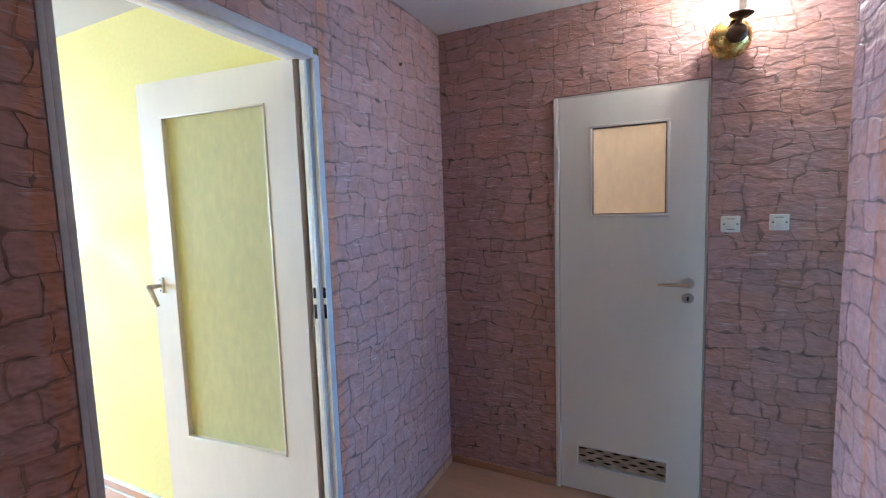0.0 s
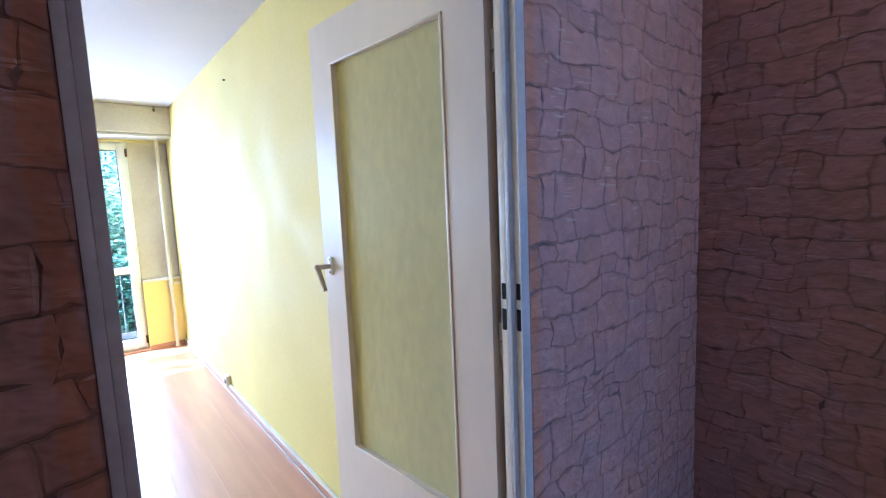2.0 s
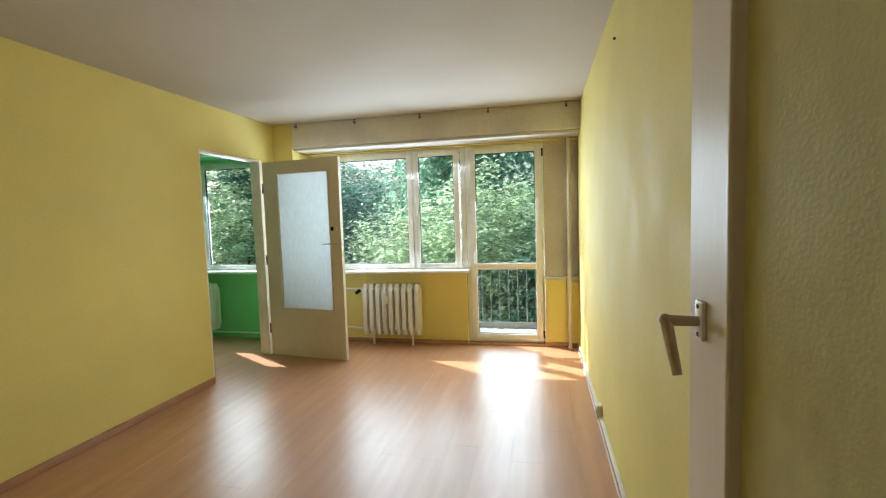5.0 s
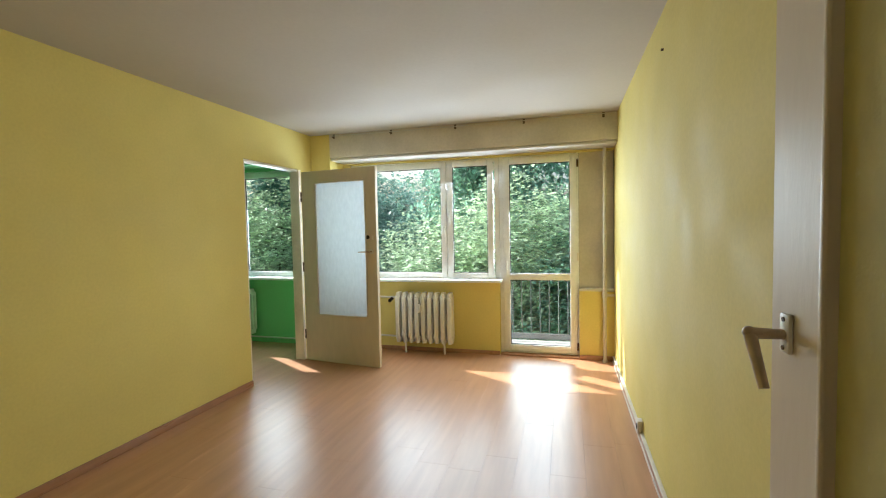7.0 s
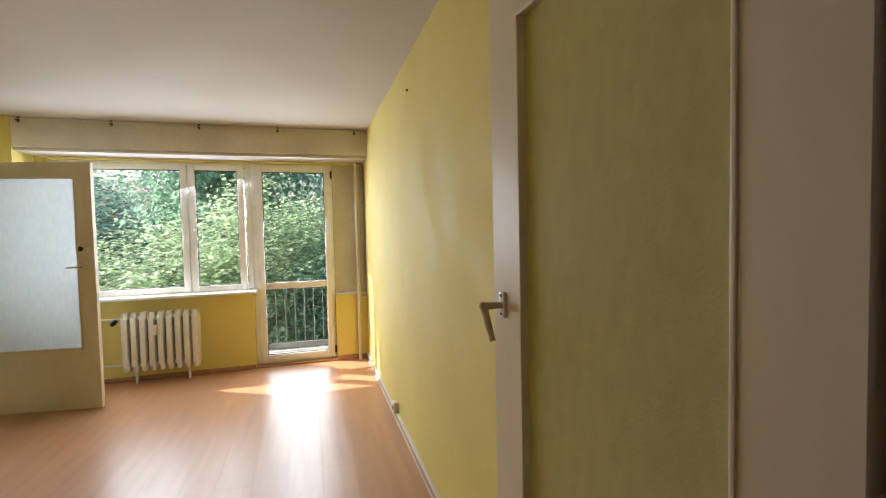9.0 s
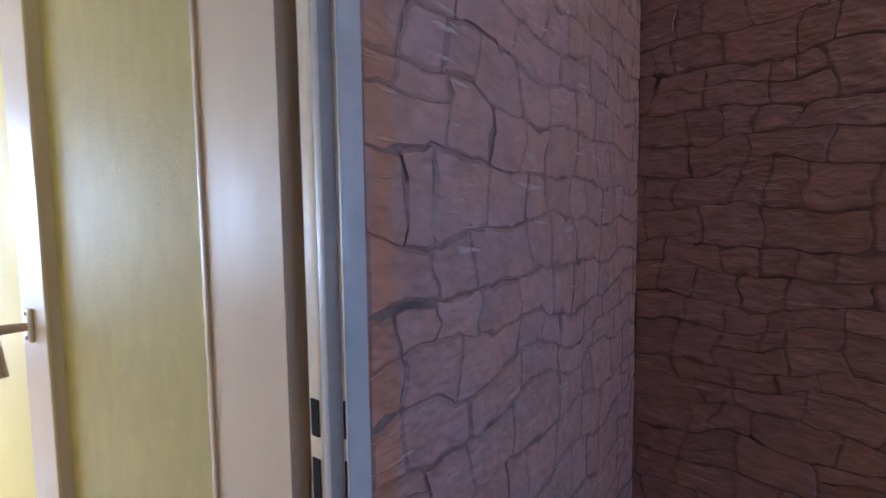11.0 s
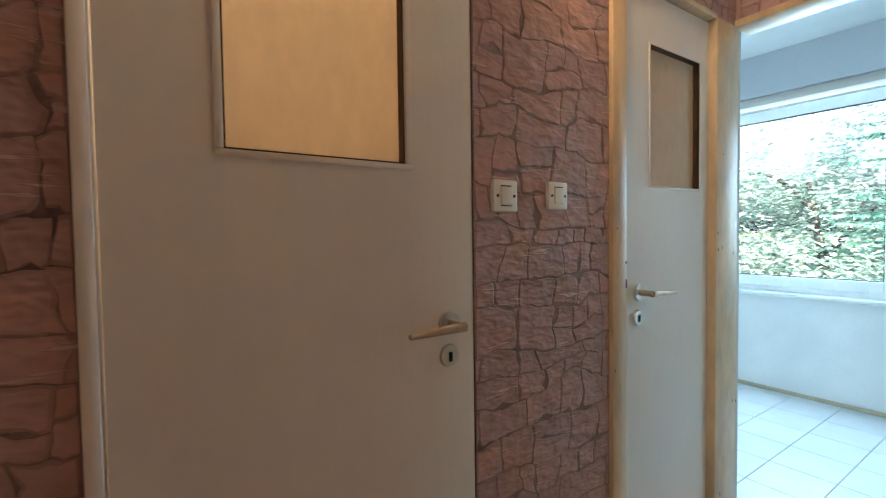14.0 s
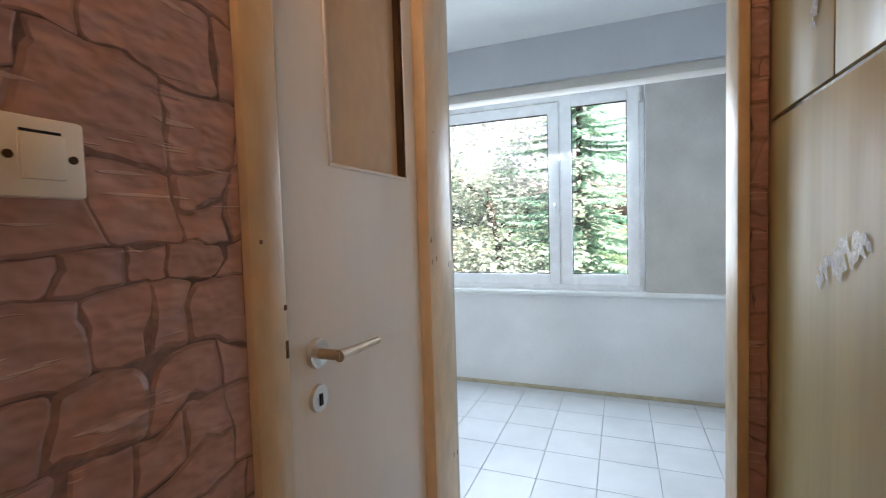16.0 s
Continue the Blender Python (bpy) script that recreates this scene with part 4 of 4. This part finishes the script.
for nm, a, b, c in (("nail", (0.0, 1.919, 2.181), (0.012, 1.919, 2.181), 0.007), ("nail", (-2.455, 1.372, 2.255), (-2.455, 1.358, 2.255), 0.006)):
    tagged(finish(nm, rod(bmesh.new(), a, b, c), DARK_METAL), "old dark nail in the papered wall" if b[0] > 0 else "old dark nail in the yellow wall", "nail")

# ---- skirting ----
def skirting(label, *pairs, mat=None):
    return tagged(finish("baseboard", boxes(*pairs, bevel=0.004), mat or SKIRT, True), label, "baseboard", kind="structure")


skirting("cherry brown skirting board of the yellow wall", ((-3.374, -1.849, 0), (-0.122, -1.834, 0.055)))
skirting("cherry brown skirting board of the yellow wall", ((-4.775, 1.354, 0), (-0.16, 1.369, 0.050)), mat=LAMINATE)
tagged(finish("cable_strip", boxes(((-4.775, 1.348, 0.051), (-0.16, 1.369, 0.060)), ((-4.775, 1.346, 0), (-0.16, 1.353, 0.010)), bevel=0.002), CABLE_WHITE, True), "white cable strips along the skirting board", "cable strip", kind="structure")
skirting("cherry brown skirting board under the radiator", ((-4.799, -1.617, 0), (-4.786, 0.198, 0.045)))
skirting("cherry brown skirting board in the corner", ((-4.799, 1.032, 0), (-4.786, 1.353, 0.05)))
skirting("brown skirting board of the hall", ((0.004, 2.334, 0), (0.624, 2.348, 0.042)))
skirting("brown skirting board of the hall", ((0.003, 1.356, 0), (0.016, 2.333, 0.042)))
skirting("white skirting of the green room", ((-4.799, -4.59, 0.06), (-4.775, -1.951, 0.075)), mat=RADIATOR)
skirting("dull beige skirting strip of the kitchen", ((4.912, 1.151, 0), (4.929, 3.699, 0.030)), mat=KITCHEN_SKIRT)
tagged(finish("threshold", boxes(((-4.95, 0.205, -0.01), (-4.79, 1.028, 0.019)), bevel=0.004), SKIRT, True), "low brown threshold of the balcony door", "threshold", kind="structure")

# ---- wardrobe ----
wd = thing("wardrobe", (1.605, 1.575, 0), "built-in yellowish veneer wardrobe with upper doors and torn tape", "wardrobe")
# near-black colour puts the shade of the door gaps onto the carcass
part("body", boxes(((0, -0.56, 0.0), (0.929, -0.022, 2.445))), GAP_SHADE, wd, "inner carcass coloured dark for the shade in the gaps")
for x0, x1 in ((0.003, 0.607), (0.612, 0.927)):
    part("upper_door", boxes(((x0, -0.020, 1.553), (x1, 0.0, 2.440)), bevel=0.002), VENEER, wd)
low = part("lower_door", boxes(((0.358, -0.020, 0.06), (0.927, 0.0, 1.543)), bevel=0.002), VENEER, wd)
part("lower_door", boxes(((0.003, -0.020, 0.06), (0.354, 0.0, 1.536)), bevel=0.002), VENEER, wd)
part("plinth", boxes(((0.0, -0.04, 0.0), (0.929, -0.005, 0.055))), VENEER, wd)
# dark strip stands in for the shaded gap over the lower doors
part("shelf_edge", boxes(((0.0, -0.021, 1.5445), (0.927, -0.006, 1.5515))), DARK_METAL, wd)


def torn_tape(p, q, w, seed):
    """A ragged strip of clear tape from p to q on the door face, with torn ends and holes along its edges."""
    r = random.Random(seed)
    bm = bmesh.new()
    n = 16
    dx, dz = q[0] - p[0], q[1] - p[1]
    ln = math.hypot(dx, dz)
    rows = []
    for i in range(n + 1):
        f = i / n
        taper = 0.55 + 0.45 * math.sin(math.pi * min(1, 0.15 + f * 0.85))
        a, b = w * taper * r.uniform(0.45, 1.1), w * taper * r.uniform(0.45, 1.1)
        cx, cz = p[0] + dx * f + r.uniform(-0.002, 0.002), p[1] + dz * f + r.uniform(-0.003, 0.003)
        rows.append([bm.verts.new((cx + s * -dz / ln, 0.0014 + r.uniform(0, 0.003), cz + s * dx / ln)) for s in (-a, 0.0, b)])
    for c, e in zip(rows, rows[1:]):
        for k in (0, 1):
            if r.random() > 0.14:
                bm.faces.new((c[k], c[k + 1], e[k + 1], e[k]))
    bmesh.ops.solidify(bm, geom=bm.faces, thickness=0.0006)
    part("torn_tape", bm, TAPE, wd, "torn clear tape remnant")


torn_tape((0.655, 1.222), (0.630, 1.252), 0.022, 1)
torn_tape((0.628, 1.248), (0.488, 1.300), 0.030, 2)
torn_tape((0.686, 1.655), (0.668, 1.720), 0.016, 3)

# ---- balcony ----
bc = thing("balcony", (-5.05, 0.9, 0), "concrete balcony with a dark metal bar railing", "balcony")
part("slab", boxes(((-1.05, -0.95, -0.30), (0.0, 2.6, -0.15))), material("pale_concrete", (0.55, 0.54, 0.51), 0.85, vary=0.12, bump=0.3), bc)
# unseen slab added overhead to keep the sun off the balcony door
part("upper_slab", boxes(((-1.05, -1.20, 2.66), (0.0, 2.6, 2.80))), FACADE, bc)
IRON = material("dark_iron_paint", (0.14, 0.145, 0.145), 0.5, vary=0.2)
part("bottom_rail", boxes(((-1.02, -0.93, -0.115), (-0.98, 2.58, -0.045))), IRON, bc)
part("handrail", boxes(((-1.02, -0.93, 0.70), (-0.98, 2.58, 0.74)), bevel=0.006), IRON, bc)
for y in (-0.9, 2.55):
    part("post", boxes(((-1.02, y - 0.02, -0.15), (-0.98, y + 0.02, 0.72))), IRON, bc)
for i in range(28):
    y = -0.82 + i * 0.12
    part("bar", rod(bmesh.new(), (-1.0, y, -0.05), (-1.0, y, 0.71), 0.006, seg=8), IRON, bc)

# ---- outside ----
def leaf_material(name, color, glow):
    m = bpy.data.materials.new(name)
    m.use_nodes = True
    n, l = m.node_tree.nodes, m.node_tree.links
    b = n["Principled BSDF"]
    geo = n.new("ShaderNodeNewGeometry")
    big = n.new("ShaderNodeTexNoise")
    big.inputs["Scale"].default_value = 0.7
    l.new(geo.outputs["Position"], big.inputs["Vector"])
    add = n.new("ShaderNodeMath")
    add.operation = 'ADD'
    l.new(geo.outputs["Random Per Island"], add.inputs[0]), l.new(big.outputs["Fac"], add.inputs[1])
    ramp = n.new("ShaderNodeMapRange")
    ramp.inputs["From Max"].default_value = 1.6
    ramp.inputs["To Min"].default_value, ramp.inputs["To Max"].default_value = 0.22, 2.0
    l.new(add.outputs[0], ramp.inputs["Value"])
    sc = n.new("ShaderNodeVectorMath")
    sc.operation = 'SCALE'
    sc.inputs[0].default_value = color
    l.new(ramp.outputs[0], sc.inputs["Scale"])
    l.new(sc.outputs[0], b.inputs["Base Color"])
    b.inputs["Roughness"].default_value = 0.34
    tr, mix = n.new("ShaderNodeBsdfTranslucent"), n.new("ShaderNodeMixShader")
    l.new(sc.outputs[0], tr.inputs[0])
    mix.inputs[0].default_value = glow
    l.new(b.outputs[0], mix.inputs[1]), l.new(tr.outputs[0], mix.inputs[2])
    l.new(mix.outputs[0], n["Material Output"].inputs[0])
    return m


LEAF_LIGHT = leaf_material("light_green_leaves", (0.34, 0.43, 0.29), 0.5)
LEAF_MID = leaf_material("green_leaves", (0.19, 0.33, 0.24), 0.5)
LEAF_DARK = leaf_material("dark_green_leaves", (0.13, 0.24, 0.20), 0.5)
LEAF_PALE = leaf_material("pale_bush_leaves", (0.33, 0.42, 0.40), 0.5)
NEEDLE = leaf_material("spruce_needles", (0.23, 0.42, 0.37), 0.5)
BARK = material("rough_grey_bark", (0.10, 0.095, 0.085), 0.9, vary=0.3, scale=5, bump=0.8, bump_scale=25)
GROUND_Z = -4.0


def mesh_part(name, verts, faces, mat, parent, label="", kind=""):
    me = bpy.data.meshes.new(name)
    me.from_pydata(verts, [], faces)
    me.materials.append(mat)
    ob = new(name, me)
    ob.parent = parent
    return tagged(ob, label, kind=kind)


def add_leaf(verts, faces, p, size, rng, droop=0.0):
    """A folded pointed leaf of four corners."""
    a = rng.uniform(0, 6.283)
    d = Vector((math.cos(a), math.sin(a), rng.uniform(-0.7, 0.35) - droop)).normalized()
    side = d.cross(Vector((rng.uniform(-0.4, 0.4), rng.uniform(-0.4, 0.4), 1))).normalized()
    up = side.cross(d)
    k = len(verts)
    w = size * rng.uniform(0.30, 0.42)
    verts.extend([tuple(p), tuple(p + d * size * 0.45 + side * w + up * size * 0.10), tuple(p + d * size), tuple(p + d * size * 0.45 - side * w + up * size * 0.10)])
    faces.extend([(k, k + 1, k + 2), (k, k + 2, k + 3)])


def broadleaf(name, at, height, radius, leaf, mat, n_limbs, n_clumps, per_clump, label, seed, low=0.25, droop=0.0, clump=0.55, category="tree"):
    """A tapered trunk, limbs and a crown of leaves that hang in clumps round the limbs' ends."""
    rng = random.Random(seed)
    tr = thing(name, at, label, category)
    bm = bmesh.new()
    top = height * 0.72
    pts = [Vector((0.15 * math.sin(i * 1.3 + seed), 0.15 * math.cos(i * 1.7 + seed), top * i / 5)) if i else Vector((0, 0, -0.05)) for i in range(6)]
    r0 = 0.022 * height
    for i in range(5):
        rod(bm, pts[i], pts[i + 1], r0 * (1 - i * 0.16), r0 * (1 - (i + 1) * 0.16), 10)
    part("trunk", bm, BARK, tr)
    ends = []
    for i in range(n_limbs):
        f = rng.uniform(low, 0.95)
        base = Vector((0, 0, top * f))
        k = min(4, int(f * 5))
        base = pts[k].lerp(pts[k + 1], f * 5 - k)
        a = i * 2.4 + rng.uniform(-0.4, 0.4)
        reach = radius * rng.uniform(0.45, 0.85) * (1.1 - 0.5 * f)
        mid = base + Vector((math.cos(a) * reach * 0.5, math.sin(a) * reach * 0.5, height * 0.07))
        end = base + Vector((math.cos(a) * reach, math.sin(a) * reach, height * rng.uniform(0.06, 0.16)))
        bm = bmesh.new()
        rod(bm, base, mid, r0 * 0.35, r0 * 0.22, 7), rod(bm, mid, end, r0 * 0.22, r0 * 0.08, 7)
        part("limb", bm, BARK, tr)
        ends += [mid, end, (mid + end) / 2]
    verts, faces = [], []
    centre = Vector((0, 0, height * (0.5 + low * 0.35)))
    for i in range(n_clumps):
        if rng.random() < 0.55:
            c = rng.choice(ends) + Vector((rng.gauss(0, 1), rng.gauss(0, 1), rng.gauss(0, 0.8))) * radius * 0.16
        else:
            v = Vector((rng.gauss(0, 1), rng.gauss(0, 1), rng.gauss(0, 1))).normalized()
            c = centre + Vector((v.x * radius, v.y * radius, v.z * height * (0.5 - low * 0.35))) * rng.uniform(0.72, 1.05)
        s = clump * rng.uniform(0.6, 1.35)
        for _ in range(per_clump):
            o = Vector((rng.gauss(0, 0.5), rng.gauss(0, 0.5), rng.gauss(0, 0.32) - (abs(rng.gauss(0, 1.1)) if droop else 0) * droop)) * s
            add_leaf(verts, faces, c + o, leaf * rng.uniform(0.6, 1.25), rng, droop)
    mesh_part("crown", verts, faces, mat, tr, "crown of many small leaves", "stuff")
    return tr


def spruce(at, height, radius, label, seed):
    rng = random.Random(seed)
    tr = thing("spruce_tree", at, label, "tree")
    part("trunk", rod(bmesh.new(), (0, 0, -0.05), (0, 0, height), 0.13, 0.02, 10), BARK, tr)
    verts, faces = [], []
    z = 0.8
    while z < height - 0.1:
        reach = radius * (1 - z / height) ** 0.8
        for i in range(7):
            a = rng.uniform(0, 6.283)
            zj = z + rng.uniform(-0.16, 0.16)
            ln = reach * rng.uniform(0.7, 1.1)
            steps = max(4, int(ln / 0.07))
            for k in range(steps):
                f = k / steps
                p = Vector((math.cos(a) * ln * f, math.sin(a) * ln * f, zj - 0.35 * ln * f + 0.22 * ln * f * f))
                for s in (-1, 1):
                    for _ in range(3):
                        b = a + s * rng.uniform(0.5, 1.2)
                        q = (0.20 * (1 - f) + 0.09) * rng.uniform(0.7, 1.2)
                        e = p + Vector((math.cos(b) * q, math.sin(b) * q, -q * rng.uniform(0.1, 0.6)))
                        sd = Vector((-math.sin(b), math.cos(b), rng.uniform(-0.4, 0.4))) * 0.034
                        n0 = len(verts)
                        verts.extend([tuple(p - sd), tuple(p + sd), tuple(e)])
                        faces.append((n0, n0 + 1, n0 + 2))
        z += 0.25
    mesh_part("crown", verts, faces, NEEDLE, tr, "drooping needle branches", "stuff")


GROUND = material("grass_ground", (0.07, 0.10, 0.035), 0.9, vary=0.3, scale=0.5, grain=0.2, grain_scale=8)
tagged(finish("ground", boxes(((-800, -800, GROUND_Z - 0.3), (800, 800, GROUND_Z))), GROUND), "grass lawn round the building", "ground", kind="structure")
# leafy bushes close to the balcony
broadleaf("maple_tree", (-10.2, -0.3, GROUND_Z), 6.5, 2.2, 0.115, LEAF_LIGHT, 14, 400, 110, "young light green maple close to the balcony", 11, low=0.18)
broadleaf("maple_tree", (-10.6, 2.2, GROUND_Z), 6.75, 2.5, 0.115, LEAF_LIGHT, 16, 460, 120, "light green maple close to the balcony", 12, low=0.18)
broadleaf("maple_tree", (-8.9, 1.3, GROUND_Z), 5.2, 1.6, 0.115, LEAF_MID, 10, 260, 100, "low dark maple below the balcony", 13, low=0.15)
broadleaf("maple_tree", (-11.5, -2.6, GROUND_Z), 5.7, 1.9, 0.125, LEAF_LIGHT, 12, 260, 85, "light green bushy maple in front of taller trees", 14, low=0.18)
# taller trees behind
broadleaf("willow_tree", (-15.0, -1.2, GROUND_Z), 11.5, 2.9, 0.15, LEAF_MID, 16, 300, 100, "tall willow with hanging green twigs", 15, low=0.3, droop=1.1, clump=0.7)
broadleaf("lime_tree", (-17.5, -5.2, GROUND_Z), 8.0, 3.2, 0.18, LEAF_DARK, 16, 300, 80, "tall dark green lime tree", 16, low=0.25, clump=0.7)
broadleaf("lime_tree", (-18.0, 2.6, GROUND_Z), 7.0, 3.4, 0.20, LEAF_MID, 16, 320, 85, "tall green lime tree behind the maples", 17, low=0.25, clump=0.7)
broadleaf("lime_tree", (-14.5, -9.5, GROUND_Z), 9.0, 3.4, 0.19, LEAF_LIGHT, 16, 330, 85, "green lime tree seen past the green room", 18, low=0.22, clump=0.65)
broadleaf("lime_tree", (-20.0, -13.0, GROUND_Z), 11.5, 4.2, 0.23, LEAF_DARK, 16, 330, 80, "large dark green lime tree", 19, low=0.22, clump=0.8)
broadleaf("lime_tree", (-26.0, -3.0, GROUND_Z), 7.2, 5.0, 0.36, LEAF_DARK, 16, 330, 50, "broad dark green lime tree far behind", 20, low=0.15, clump=1.0)
broadleaf("lime_tree", (-26.0, 5.5, GROUND_Z), 6.6, 4.5, 0.36, LEAF_DARK, 16, 300, 50, "broad dark green lime tree far behind", 21, low=0.15, clump=1.0)
broadleaf("lime_tree", (-27.0, -11.5, GROUND_Z), 8.4, 5.0, 0.36, LEAF_DARK, 16, 320, 50, "broad dark green lime tree far behind", 22, low=0.15, clump=1.0)
# kitchen side
broadleaf("rowan_tree", (10.5, 4.3, GROUND_Z), 8.5, 2.3, 0.115, LEAF_PALE, 9, 400, 80, "pale green bushy rowan before the kitchen window", 23, low=0.15)
broadleaf("rowan_tree", (11.5, 7.2, GROUND_Z), 8.3, 2.3, 0.115, LEAF_PALE, 9, 380, 80, "pale green bushy rowan before the kitchen window", 24, low=0.15)
spruce((10.8, 2.65, GROUND_Z), 9.6, 4.2, "dark green spruce with drooping branches", 25)
broadleaf("lime_tree", (20.0, 4.0, GROUND_Z), 5.8, 3.6, 0.30, LEAF_MID, 14, 240, 45, "low green tree far behind the spruce", 26, low=0.15, clump=0.8)

# ---- floor pieces ----
def slab_mesh(name, w, d, depth, mat, edge=0.0005):
    """A flat piece with its top at z = 0 and a small chamfer, its corner at the origin."""
    e = edge
    v = [(0, 0, -depth), (w, 0, -depth), (w, d, -depth), (0, d, -depth), (0, 0, -e), (w, 0, -e), (w, d, -e), (0, d, -e), (e, e, 0), (w - e, e, 0), (w - e, d - e, 0), (e, d - e, 0)]
    f = [(3, 2, 1, 0), (8, 9, 10, 11)] + [(a + i, a + (i + 1) % 4, b + (i + 1) % 4, b + i) for a, b in ((0, 4), (4, 8)) for i in range(4)]
    me = bpy.data.meshes.new(name)
    me.from_pydata(v, [], f)
    me.materials.append(mat)
    return me


floor_ob = bpy.data.objects["floor_base"]
rng = random.Random(7)
cache = {}
row, y = 0, -4.60
while y < 2.46:
    x = -4.799 - rng.uniform(0.1, 1.1)
    while x < 2.58:
        a, b = max(x, -4.799), min(x + 1.285, 2.598)
        key = round(b - a, 3)
        if key > 0.03:
            if key not in cache:
                cache[key] = slab_mesh("plank", key - 0.0003, 0.1927, 0.0115, LAMINATE)
            ob = new("plank", cache[key])
            ob.parent = floor_ob
            ob.location = (a, y, 0.0)
        x += 1.285
    y += 0.193
TX, TY = 0.304, 0.302
tile_floor = bpy.data.objects["floor_kitchen"]
tiles = {}
for i in range(-1, 8):
    x0, x1 = max(2.601, 2.709 + i * TX), min(4.93, 2.709 + (i + 1) * TX)
    for j in range(9):
        y0 = 1.104 + j * TY
        key = round(x1 - x0, 3)
        if key not in tiles:
            tiles[key] = slab_mesh("tile", key - 0.0035, TY - 0.0035, 0.0075, TILE, 0.0015)
        ob = new("tile", tiles[key])
        ob.parent = tile_floor
        ob.location = (x0, y0, rng.uniform(-0.0006, 0.0))
